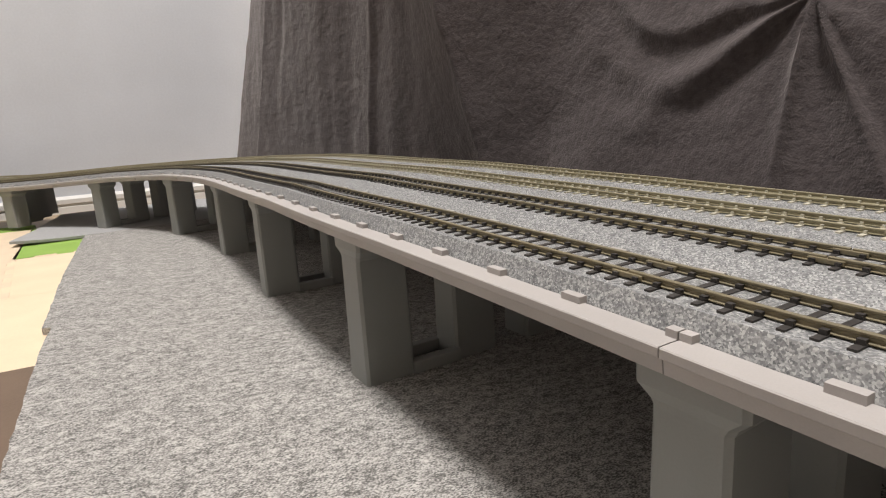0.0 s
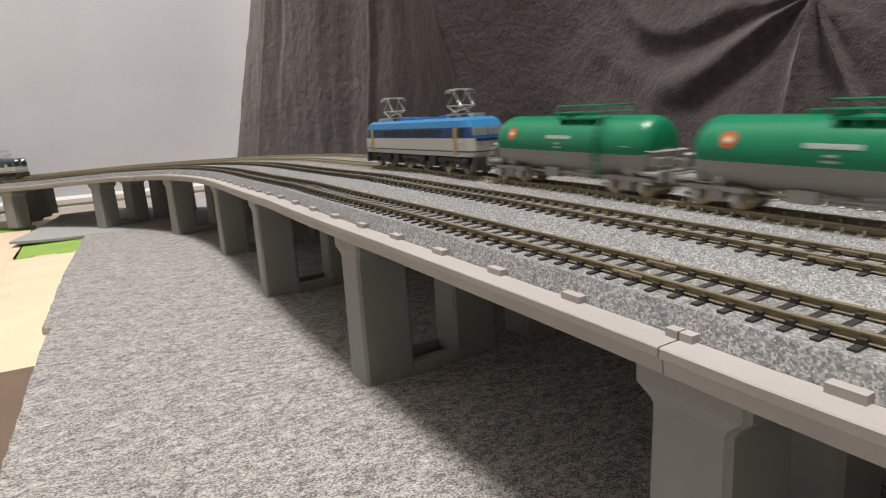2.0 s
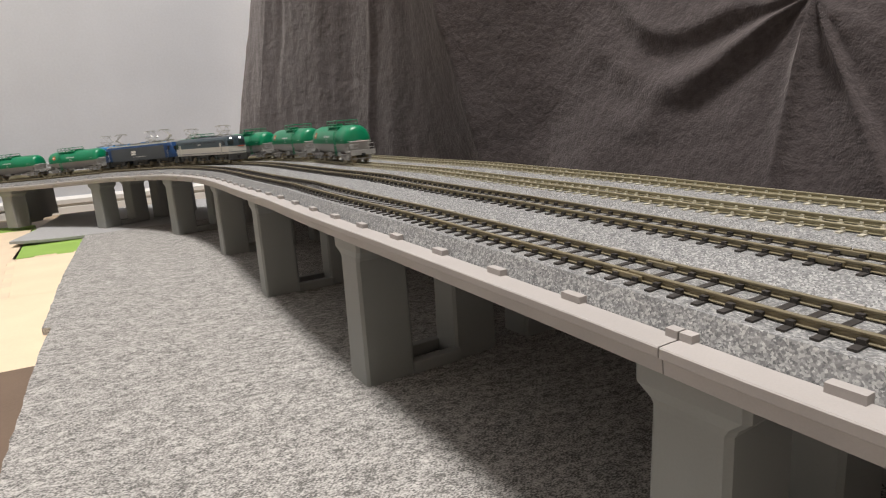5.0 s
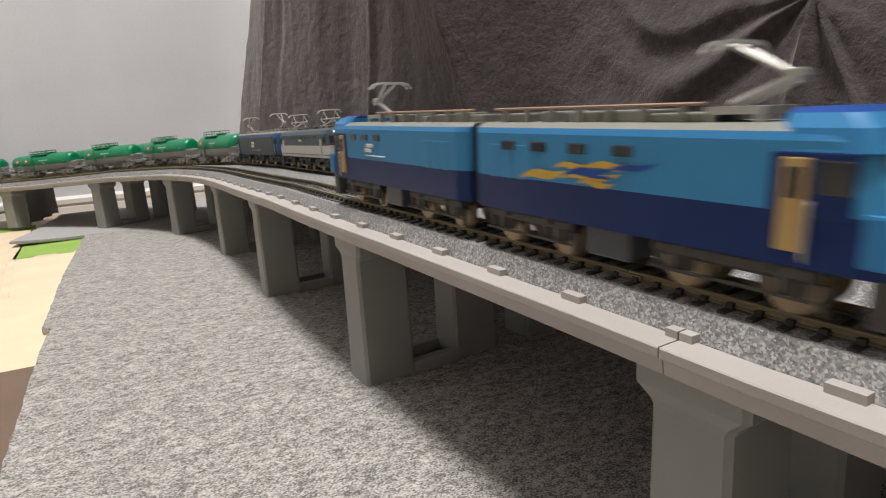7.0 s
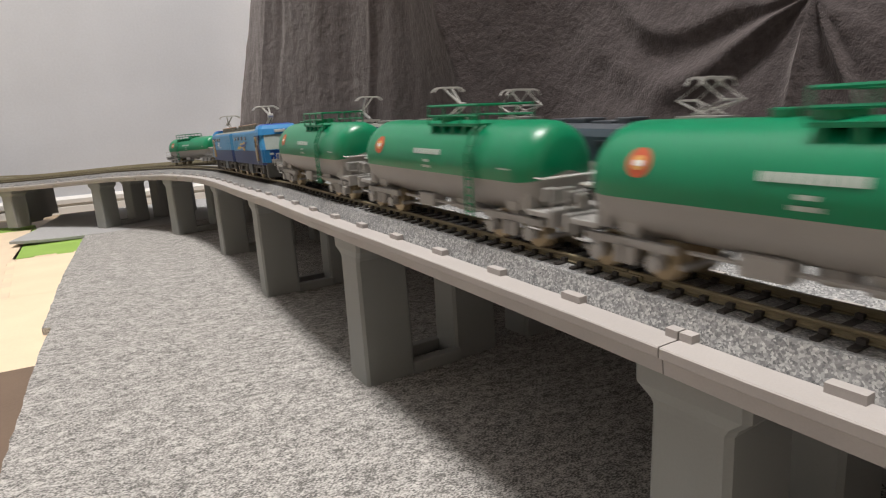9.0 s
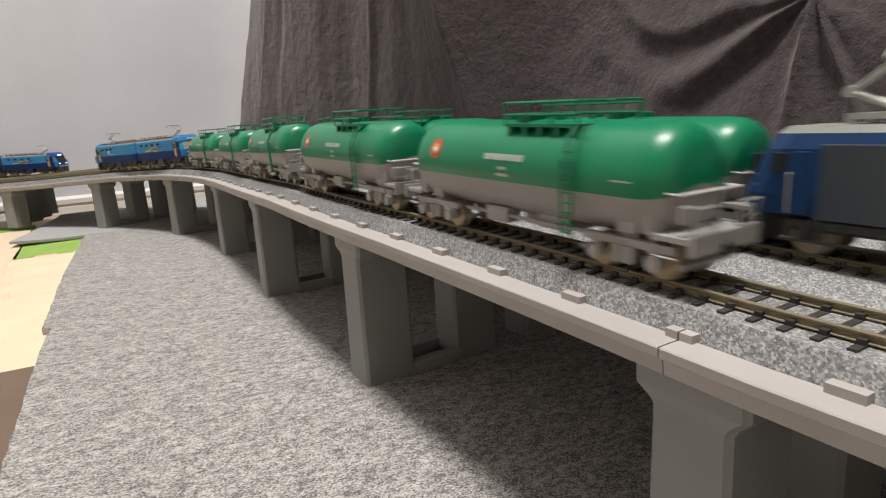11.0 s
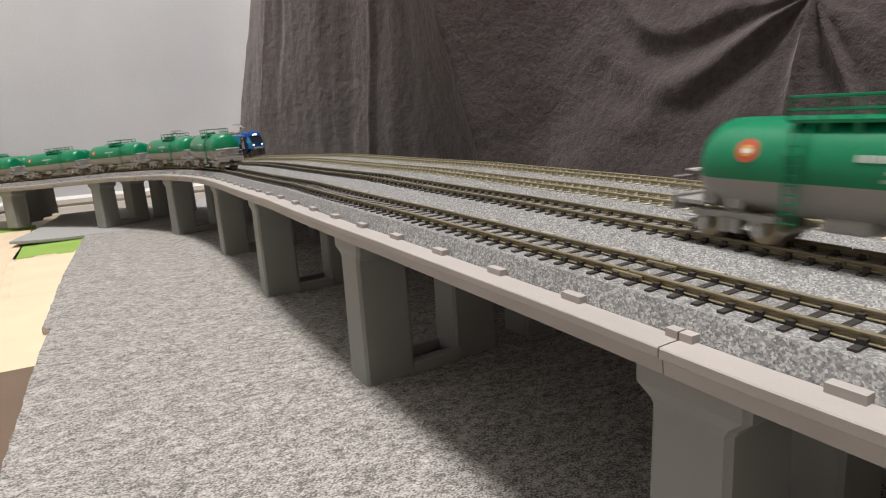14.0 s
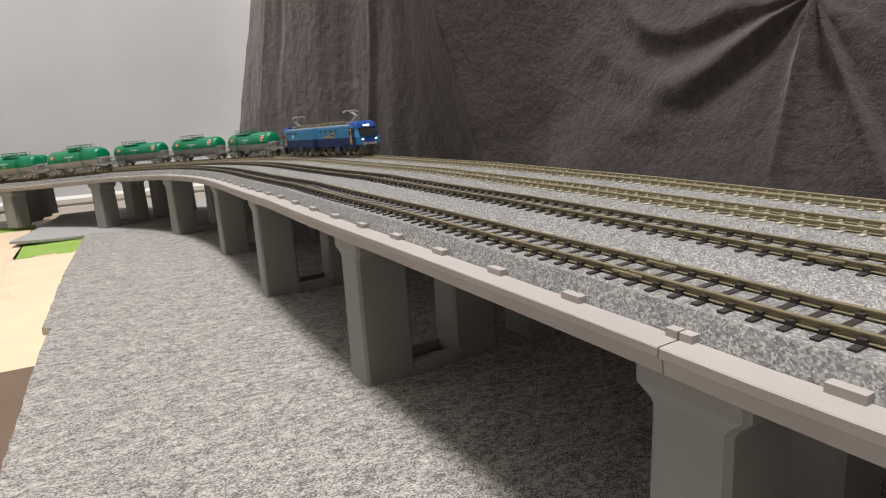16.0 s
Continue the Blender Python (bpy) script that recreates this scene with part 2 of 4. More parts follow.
def room():
    ang = math.degrees(math.atan2(W_DIR.y, W_DIR.x))
    frame_m = Matrix.Translation(W_AT) @ pose(0, 0, 0, 0, 0, ang)
    # local: x along the north wall, y away from it is negative, walls 0.1 thick
    parts = (("floor", -2.2, 1.5, -3.2, 0.1, -0.06, -0.012, M_BOARD, "brown wooden floor boards under the play mats", "floor"),
             ("wall_north", -2.2, 1.5, 0.0, 0.1, -0.012, 2.4, M_WALL, "pale grey textured wallpaper wall behind the railway", "wall"),
             # south, west and east walls are out of view, added to bounce the lamp's light
             ("wall_south", -2.2, 1.5, -3.2, -3.1, -0.012, 2.4, M_WALL_UNSEEN, "plain beige wall out of view, toned for bounce light", "wall"),
             ("wall_west", -2.3, -2.2, -3.2, 0.1, -0.012, 2.4, M_WALL_UNSEEN, "plain beige wall out of view, toned for bounce light", "wall"),
             ("wall_east", 1.5, 1.6, -3.2, 0.1, -0.012, 2.4, M_WALL_UNSEEN, "plain beige wall out of view, toned for bounce light", "wall"),
             ("ceiling", -2.3, 1.6, -3.2, 0.1, 2.4, 2.46, M_CEIL, "plain white papered ceiling", "ceiling"))
    for name, x0, x1, y0, y1, z0, z1, mat, label, cat in parts:
        ob = ob_from(name, box(bmesh.new(), x0, x1, y0, y1, z0, z1), mat)
        ob.matrix_basis = frame_m
        tagged(ob, label, cat, kind="structure")
    bm = bmesh.new()
    prof = ((-0.008, -0.012), (-0.008, -0.003), (-0.005, -0.0015), (-0.005, 0.0005), (-0.0085, 0.0015), (-0.0085, 0.0075), (-0.003, 0.0115), (-0.0002, 0.0115), (-0.0002, -0.012))
    sweep(bm, prof, [lambda o, z, x=x: Vector((x, o, z)) for x in (-2.19, 1.49)])
    bmesh.ops.recalc_face_normals(bm, faces=bm.faces)
    ob = ob_from("baseboard", bm, M_TRIM)
    ob.matrix_basis = frame_m
    tagged(ob, "white moulded baseboard along the papered wall", "baseboard", kind="structure")
    lamp = thing("ceiling_lamp", "round white ceiling lamp with a glowing diffuser", "ceiling lamp", at=Matrix.Translation(LAMP_AT))
    bm = bmesh.new()
    disc(bm, (0, 0, -0.015), (0, 0, 1), 0.25, 0.035, 48)
    part("housing", bm, M_TRIM, lamp)
    bm = bmesh.new()
    disc(bm, (0, 0, -0.065), (0, 0, 1), 0.235, 0.012, 48)
    part("diffuser", bm, glow_mat("lamp_diffuser", (1.0, 0.95, 0.88), 4.0), lamp, "glowing white diffuser")


def mats():
    """Foam puzzle mats on the floor, toothed where they meet."""
    def zig(ax, ay, bx, by, pitch, depth, gap=0.0):
        n = max(1, int(math.hypot(bx - ax, by - ay) / pitch))
        d = Vector((bx - ax, by - ay)).normalized()
        nr = Vector((-d.y, d.x))
        out = []
        for i in range(n):
            off = depth / 2 if i % 2 else -depth / 2
            flare = 0.12 if i % 2 else -0.12
            for f, e in ((i, -flare), (i + 1, flare)):
                q = Vector((ax, ay)).lerp(Vector((bx, by)), min(1, max(0, (f + e * 0.5) / n))) + nr * (off + gap)
                out.append((q.x, q.y))
        return out
    g = 0.00006
    def brown_cream(gap):
        return zig(-0.36, 0.245, -0.02, 0.2135, 0.0215, 0.0075, gap)
    def cream_green(gap):
        return zig(-0.129, 0.5055, 0.03, 0.4905, 0.0125, 0.0060, gap)
    def west(gap):
        return zig(-0.1215, 0.3620, -0.1310, 0.5055, 0.0150, 0.0050, gap)
    tiles = (("brown", M_BROWN, [(-0.36, -0.06), (-0.02, -0.06)] + brown_cream(-g)[::-1]),
             ("cream", M_CREAM, brown_cream(g) + [(-0.02, 0.3415), (-0.36, 0.4110)]),
             ("cream", M_CREAM, west(-g)[::-1] + [(-0.1215, 0.3625), (-0.02, 0.3422), (0.03, 0.4900)] + cream_green(-g)[::-1]),
             ("pale tan", M_TAN, [(-0.36, 0.4117), (-0.1225, 0.3625)] + west(g) + [(-0.1320, 0.6940), (-0.36, 0.7140)]),
             ("green", M_GREEN, cream_green(g) + [(0.03, 0.70), (-0.1310, 0.70), (-0.1310, 0.5070)]),
             ("green", M_GREEN, [(-0.46, 0.7230), (-0.1320, 0.6945), (-0.1320, 0.7420), (-0.46, 0.77)]))
    for colour, m, pts in tiles:
        ob = slab("foam_mat", pts, -0.0115, -0.0035, m, colour + " foam puzzle mat with a toothed edge on the floor", "foam mat", kind="thing")
        del ob["kind"]
        ob["group"] = "foam puzzle mats"


def felts():
    """Grey felt sheets that carry the railway."""
    rng = random.Random(4)
    def wavy(pts, amp, step=0.006):
        out = []
        for (ax, ay), (bx, by) in zip(pts, pts[1:] + pts[:1]):
            n = max(1, int(math.hypot(bx - ax, by - ay) / step)) if min(ax, bx) < 0.3 and max(ay, by) > -0.1 else 1
            for i in range(n):
                f = i / n
                out.append((ax + (bx - ax) * f + rng.uniform(-amp, amp), ay + (by - ay) * f + rng.uniform(-amp, amp)))
        return out
    main = [(-0.0976, -0.5), (-0.0976, 0.1332), (-0.0955, 0.2300), (-0.0934, 0.2642), (-0.0968, 0.2653), (-0.0933, 0.3825), (-0.0865, 0.50), (-0.0825, 0.566), (-0.03, 0.5715), (0.03, 0.577), (0.60, 0.62), (0.60, -0.5)]
    a = slab("felt_sheet", wavy(main, 0.00035), -0.0032, 0.0, M_FELT, "mottled light grey felt sheet under the viaduct", "felt sheet", kind="thing")
    del a["kind"]
    # the darker sheet under the bend lies a little lower and curls up at its free corner
    bm = bmesh.new()
    n, m = 34, 12
    def layer(drop):
        grid = []
        for j in range(m + 1):
            row = []
            for i in range(n + 1):
                u, v = i / n, j / m
                lx = -0.138 + 0.030 * v
                x = lx + u * (0.30 - lx)
                y = 0.5700 + v * 0.225 + 0.008 * u
                curl = max(0.0, 1 - u * 8) ** 2 * max(0.0, 1 - v * 2.6) * 0.0028
                row.append(bm.verts.new((x, y, -0.0004 + curl - drop)))
            grid.append(row)
        return grid
    up, lo = layer(0.0), layer(0.0024)
    for j in range(m):
        for i in range(n):
            bm.faces.new((up[j][i], up[j][i + 1], up[j + 1][i + 1], up[j + 1][i]))
            bm.faces.new((lo[j][i], lo[j + 1][i], lo[j + 1][i + 1], lo[j][i + 1]))
    for i in range(n):
        bm.faces.new((lo[0][i], lo[0][i + 1], up[0][i + 1], up[0][i]))
        bm.faces.new((up[m][i], up[m][i + 1], lo[m][i + 1], lo[m][i]))
    for j in range(m):
        bm.faces.new((up[j][0], up[j + 1][0], lo[j + 1][0], lo[j][0]))
        bm.faces.new((lo[j][n], lo[j + 1][n], up[j + 1][n], up[j][n]))
    bmesh.ops.recalc_face_normals(bm, faces=bm.faces)
    tagged(ob_from("felt_sheet", bm, M_DARKFELT), "plain darker grey felt sheet with a curled corner", "felt sheet")


def cloth():
    """Fleece blanket hung behind the tracks: a swag gathered at the upper far end, with hanging folds."""
    path = [(0.121, 0.905), (0.131, 0.86), (0.152, 0.74), (0.172, 0.55), (0.184, 0.36), (0.186, 0.2), (0.188, 0.05), (0.20, -0.3), (0.22, -0.75)]
    ls = [0.0]
    for a, b in zip(path, path[1:]):
        ls.append(ls[-1] + math.hypot(b[0] - a[0], b[1] - a[1]))
    total = ls[-1]
    top = 0.62
    bm = bmesh.new()

    def ridge(d, w):
        return math.exp(-(d / w) ** 2)

    def edge(d, w):
        """A sharp crease: steep on one side, gentle on the other."""
        return math.exp(-abs(d) / w) if d > 0 else math.exp(-(d / (w * 0.35)) ** 2)

    gl, gz = 0.810, 0.123

    def soft(d, w):
        return 1 / (1 + math.exp(-d / w))

    def fold(L, z):
        """How far the cloth stands out towards the tracks at L along it and height z."""
        h = z - 0.05
        f = 0.0015 * math.sin(L * 9 + z * 3)
        # the free end turns back from a crease
        c = 0.098 + 0.27 * h
        f -= 0.10 * max(0.0, c - L)
        f += 0.003 * edge(L - c, 0.02)
        f -= 0.0020 * ridge(L - (0.150 + 0.30 * h), 0.012) * min(1, max(0, h * 8))
        # hanging creases
        f += 0.0040 * edge(0.414 + 0.18 * h - L, 0.014)
        f += 0.0022 * ridge(L - (0.300 + 0.10 * h), 0.020) - 0.0020 * ridge(L - (0.365 + 0.14 * h), 0.018)
        f += 0.0020 * ridge(L - (0.462 + 0.15 * h), 0.016)
        # a broad fold that rises to a slanting edge and falls behind it
        e = L - (0.606 - 0.27 * h)
        f += (0.017 * math.exp(e / 0.050) if e < 0 else 0.017 * math.exp(-e / 0.022)) * (0.8 + 2.0 * max(0.0, h))
        f -= 0.0040 * ridge(L - 0.655, 0.020)
        f -= 0.27 * h * soft(L - 0.660, 0.015)
        f += 0.07 * h * ridge(L - 0.565, 0.055)
        # folds that fall from the gathered point
        dl, dz = L - gl, z - gz
        ang, rad = math.atan2(dl, -dz), math.hypot(dl, dz)
        near = math.exp(-(rad / 0.085) ** 2) * min(1.0, rad / 0.012)
        far = math.exp(-(rad / 0.120) ** 2) * min(1.0, rad / 0.015)
        for a0, w, amp in ((-1.05, 0.15, 0.0036), (-0.78, 0.14, -0.0010), (-0.45, 0.20, -0.0026), (0.22, 0.14, -0.0040), (0.95, 0.16, 0.0030), (1.5, 0.22, -0.0060)):
            f += amp * far * ridge(ang - a0, w)
        for a0, w, amp in ((-0.01, 0.12, 0.0055), (0.49, 0.12, 0.0066)):
            f += amp * far * edge(a0 - ang, w)
        f += 0.0015 * near * math.sin(ang * 11)
        # swags between the two hanging points
        side = ridge(L - 0.742, 0.050)
        for c, bow, amp in ((0.111, 12.0, 0.0020), (0.086, 8.0, 0.0014)):
            sag = c + bow * (L - 0.748) ** 2
            f += amp * side * (ridge(z - sag - 0.0065, 0.0055) - 0.8 * ridge(z - sag + 0.0075, 0.0065))
        f += 0.0024 * noise.noise(Vector((L * 14, z * 9, 0.3))) + 0.0011 * noise.noise(Vector((L * 45, z * 30, 1.3))) + 0.0005 * noise.noise(Vector((L * 120, z * 120, 2.3)))
        return f

    def steps(*parts_):
        """Sample places: runs of (from, to, count) laid end to end."""
        return [a + (b - a) * i / n for a, b, n in parts_ for i in range(n)] + [parts_[-1][1]]

    us = steps((0.0, 0.66, 250), (0.66, 0.88, 220), (0.88, total - 1e-6, 60))
    zs = steps((0.001, 0.045, 6), (0.045, 0.130, 85), (0.130, 0.270, 75), (0.270, top, 30))
    nu = len(us) - 1
    front, back = [], []
    for z in zs:
        row, behind = [], []
        for L in us:
            k = max(q for q in range(len(ls) - 1) if ls[q] <= L + 1e-9)
            t = (L - ls[k]) / (ls[k + 1] - ls[k])
            (ax, ay), (bx, by) = path[k], path[k + 1]
            d = Vector((bx - ax, by - ay, 0)).normalized()
            nrm = Vector((d.y, -d.x, 0))
            lean = 0.20 * (z - 0.051) * max(0.0, 1 - L / 0.38) ** 2
            at = Vector((ax + (bx - ax) * t + lean, ay + (by - ay) * t, z)) + nrm * fold(L, z)
            row.append(bm.verts.new(at))
            behind.append(bm.verts.new(at - nrm * 0.002))
        front.append(row)
        back.append(behind)
    for rows in (front, back):
        for u, w in zip(rows, rows[1:]):
            for i in range(nu):
                bm.faces.new((u[i], u[i + 1], w[i + 1], w[i]))
    for u, w in ((front[0], back[0]), (front[-1], back[-1]), ([r[0] for r in front], [r[0] for r in back]), ([r[-1] for r in front], [r[-1] for r in back])):
        for i in range(len(u) - 1):
            bm.faces.new((u[i], u[i + 1], w[i + 1], w[i]))
    bmesh.ops.recalc_face_normals(bm, faces=bm.faces)
    tagged(ob_from("fleece_blanket", bm, M_FLEECE, True), "dark grey-brown fleece blanket hung in folds as backdrop", "blanket")


# ---------------------------------------------------------------- viaduct
S_JOINT = 0.0117
TABO = 0.0124
TAB = 0.124 / 6
DETAIL0, DETAIL1 = S_JOINT - 0.248, S_JOINT + 4 * 0.248
RIM = Z_RIM
PAIRS = ((-0.0042, 0.0606), (0.0612, 0.1235))


def deck_profile(a, b):
    """Cross-section of a double-track deck between its outer rims a and b."""
    z = RIM
    return ((a + 0.0002, z), (a, z - 0.0002), (a, z - 0.0015), (a + 0.0002, z - 0.0017), (a + 0.0009, z - 0.0019), (a + 0.0012, z - 0.0043), (a + 0.0060, z - 0.0049), (b - 0.0060, z - 0.0049), (b - 0.0012, z - 0.0043), (b - 0.0009, z - 0.0019),
            (b - 0.0002, z - 0.0017), (b, z - 0.0015), (b, z - 0.0002), (b - 0.0002, z), (b - 0.0055, z), (b - 0.0057, z - 0.0012), (a + 0.0057, z - 0.0012), (a + 0.0055, z))


def ballast_profile(o, z_rail, first=False):
    top, low = z_rail - 0.00165, RIM - 0.0011
    e = 0.0110 if first else 0.0160
    return ((o - e, low), (o - e + 0.0002, low + (0.0010 if first else 0.0020)), (o - 0.0090, top - 0.0001), (o - 0.002, top + 0.0001), (o + 0.002, top + 0.0001), (o + 0.0090, top), (o + 0.0140, low + 0.0026), (o + 0.0160, low + 0.0020), (o + 0.0160, low))


def rail_profile(o, z):
    return ((o - 0.0006, z - 0.00135), (o - 0.0006, z - 0.0012), (o - 0.0002, z - 0.00105), (o - 0.0002, z - 0.00055), (o - 0.0004, z - 0.0004), (o - 0.0004, z - 0.0001), (o - 0.0003, z), (o + 0.0003, z), (o + 0.0004, z - 0.0001), (o + 0.0004, z - 0.0004),
            (o + 0.0002, z - 0.00055), (o + 0.0002, z - 0.00105), (o + 0.0006, z - 0.0012), (o + 0.0006, z - 0.00135))


def fixed(bm):
    bmesh.ops.recalc_face_normals(bm, faces=bm.faces)
    return bm


def sleeper_mesh(mat, name, chair=0.00045):
    bm = bmesh.new()
    hw, l = 0.00055, 0.0077
    box(bm, -l, l, -hw, hw, -0.0012, 0.0)
    for sx in (-1, 1):
        for q in (-1, 1):
            box(bm, sx * 0.0045 + q * 0.00085 - chair, sx * 0.0045 + q * 0.00085 + chair, -chair * 1.1, chair * 1.1, 0.0, 0.0007)
    me = bpy.data.meshes.new(name)
    bm.to_mesh(me)
    bm.free()
    me.materials.append(mat)
    return me


def local_pose(s, o, z, ds=0.002):
    a, b = on_line(s - ds, o, z), on_line(s + ds, o, z)
    y = (b - a).normalized()
    c = on_line(s, o + 0.004, z) - on_line(s, o - 0.004, z)
    x = (c - y * c.dot(y)).normalized()
    zz = x.cross(y)
    m = Matrix((x, y, zz)).transposed().to_4x4()
    m.translation = on_line(s, o, z)
    return m


def viaduct():
    n_all = int((LOOP - (DETAIL1 - DETAIL0)) / 0.248) + 1
    far_len = (LOOP - (DETAIL1 - DETAIL0)) / n_all
    spans = [(DETAIL0 + i * 0.248, DETAIL0 + (i + 1) * 0.248, True) for i in range(5)]
    spans += [(DETAIL1 + i * far_len, DETAIL1 + (i + 1) * far_len, False) for i in range(n_all)]
    g = 0.00012
    for s0, s1, near in spans:
        for k, (a, b) in enumerate(PAIRS):
            v = thing("viaduct_span", "light grey plastic double-track viaduct span", "viaduct span", "viaduct spans", at=Matrix.Translation(on_line((s0 + s1) / 2, (a + b) / 2, 0)))
            inv = v.matrix_basis.inverted()
            def add(name, bm, mat, label="", v=v, inv=inv):
                bm.transform(inv)
                return part(name, fixed(bm), mat, v, label)
            add("deck", sweep(bmesh.new(), deck_profile(a, b), span(s0 + g, s1 - g)), M_DECK)
            if near:
                for o0, o1 in ((b - 0.0060, b - 0.0042),) if k == 1 else ((a + 0.0042, a + 0.0060),):
                    for i in range(13):
                        c = s0 + i * TAB
                        lo, hi = (c - 0.0021, c + 0.0021)
                        if i == 0:
                            lo = s0 + g
                        if i == 12:
                            hi = s1 - g
                        z = RIM - 0.0004
                        add("tab", sweep(bmesh.new(), ((o0, z), (o0, z + 0.0016), (o1, z + 0.0016), (o1, z)), [station(lo), station(hi)]), M_DECK)
                # brackets on the outer face between the piers
                for i in range(1, 6):
                    c = s0 + i * 0.248 / 6
                    z = RIM
                    if c < 0.42:
                        continue
                    add("bracket", sweep(bmesh.new(), ((a + 0.0010, z - 0.0018), (a + 0.0001, z - 0.0018), (a + 0.0006, z - 0.0039), (a + 0.0014, z - 0.0039)), [station(c - 0.0006), station(c + 0.0006)]), M_DECK)
        d0, d1 = s0, s1
        for ti, o in enumerate(TRACKS):
            pc = ti >= 2
            s0, s1 = (d0 + 0.0150, d1 + 0.0150) if ti == 0 else (d0, d1)
            w = thing("track_section", ("brown-railed track with pale concrete sleepers in grey ballast" if pc else "brown-railed track with dark wooden sleepers in grey ballast"), "track", "track sections",
                      at=Matrix.Translation(on_line((s0 + s1) / 2, o, Z_RAIL)))
            inv = w.matrix_basis.inverted()
            bm = sweep(bmesh.new(), ballast_profile(o, Z_RAIL, ti == 0), span(s0, s1))
            bm.transform(inv)
            part("ballast", fixed(bm), M_BALLAST, w)
            for sx in (-0.0045, 0.0045):
                bm = sweep(bmesh.new(), rail_profile(o + sx, Z_RAIL), span(s0 + 0.0002, s1 - 0.0002))
                bm.transform(inv)
                part("rail", fixed(bm), M_RAIL_PC if pc else M_RAIL, w)
            if near and ti < 3:
                z = RIM + 0.0008
                for i in range(12):
                    c = s0 + (i + 0.8) * TAB
                    bm = sweep(bmesh.new(), ((o + TABO, z), (o + TABO, z + 0.0022), (o + TABO + 0.0010, z + 0.0022), (o + TABO + 0.0010, z)), [station(c - 0.0020), station(c + 0.0020)])
                    bm.transform(inv)
                    part("edge_tab", fixed(bm), M_DECK, w)
            n = round((s1 - s0) / SLEEPER_STEP)
            me = MESH_PC if pc else MESH_WOOD
            if near and s0 < 0.8:
                for i in range(n):
                    q = new("sleeper", me)
                    q.parent = w
                    q.matrix_basis = inv @ local_pose(s0 + (i + 0.5) * (s1 - s0) / n, o, Z_RAIL - 0.00135)
                for sx in (-0.0045, 0.0045):
                    bm = box(bmesh.new(), sx - 0.0008, sx + 0.0008, -0.003, 0.003, -0.0013, -0.0004, 0.0002)
                    q = part("rail_joiner", bm, M_RAIL, w)
                    q.matrix_basis = inv @ local_pose(s0, o, Z_RAIL)
            else:
                verts, faces = [], []
                for i in range(0, n, 2):
                    m = inv @ local_pose(s0 + (i + 0.5) * (s1 - s0) / n, o, Z_RAIL - 0.00135)
                    k0 = len(verts)
                    verts += [m @ Vector((x, y, z)) for x in (-0.008, 0.008) for y in (-0.0008, 0.0008) for z in (-0.0012, 0)]
                    faces += [(k0 + 1, k0 + 5, k0 + 7, k0 + 3), (k0, k0 + 1, k0 + 3, k0 + 2), (k0 + 4, k0 + 6, k0 + 7, k0 + 5), (k0, k0 + 4, k0 + 5, k0 + 1), (k0 + 2, k0 + 3, k0 + 7, k0 + 6)]
                me2 = bpy.data.meshes.new("sleepers")
                me2.from_pydata(verts, [], faces)
                me2.materials.append(M_SLEEPER_PC if pc else M_SLEEPER)
                q = new("sleepers", me2)
                q.parent = w
                q["kind"] = "stuff"


SLEEPER_STEP = 0.0040
MESH_WOOD, MESH_PC = sleeper_mesh(M_SLEEPER, "wooden_sleeper"), sleeper_mesh(M_SLEEPER_PC, "concrete_sleeper", 0.0003)
PIER_S = 0.1171
PIER_O = -0.0011


def pier(s, o):
    """A four-sided pier with a flared head under one track, its front face at s, its outer side at o."""
    w, t = 0.0171, 0.0134
    base = on_line(s + t / 2, o + w / 2, 0)
    head = on_line(s + t / 2, o + w / 2, RIM - 0.0046).z - base.z
    d = on_line(s + t, o, 0) - on_line(s, o, 0)
    m = Matrix.Translation(base) @ Matrix.Rotation(math.atan2(-d.x, d.y), 4, "Z")
    e = thing("viaduct_pier", "grey plastic viaduct pier with a flared head on the felt", "pier", "viaduct piers", at=m)
    def shaft(rows):
        bm = bmesh.new()
        rings = []
        for z, gx, gy in rows:
            c = 0.0009
            x, y = w / 2 + gx, t / 2 + gy
            rings.append([bm.verts.new((px, py, z)) for px, py in ((-x + c, -y), (x - c, -y), (x, -y + c), (x, y - c), (x - c, y), (-x + c, y), (-x, y - c), (-x, -y + c))])
        for u, v in zip(rings, rings[1:]):
            for k in range(8):
                bm.faces.new((u[k], u[(k + 1) % 8], v[(k + 1) % 8], v[k]))
        bm.faces.new(rings[0][::-1])
        bm.faces.new(rings[-1])
        return bm
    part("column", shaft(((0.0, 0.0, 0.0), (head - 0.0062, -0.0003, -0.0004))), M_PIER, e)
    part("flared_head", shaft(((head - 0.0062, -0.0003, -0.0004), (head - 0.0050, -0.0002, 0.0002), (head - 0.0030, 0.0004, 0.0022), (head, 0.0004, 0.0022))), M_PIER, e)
    return e


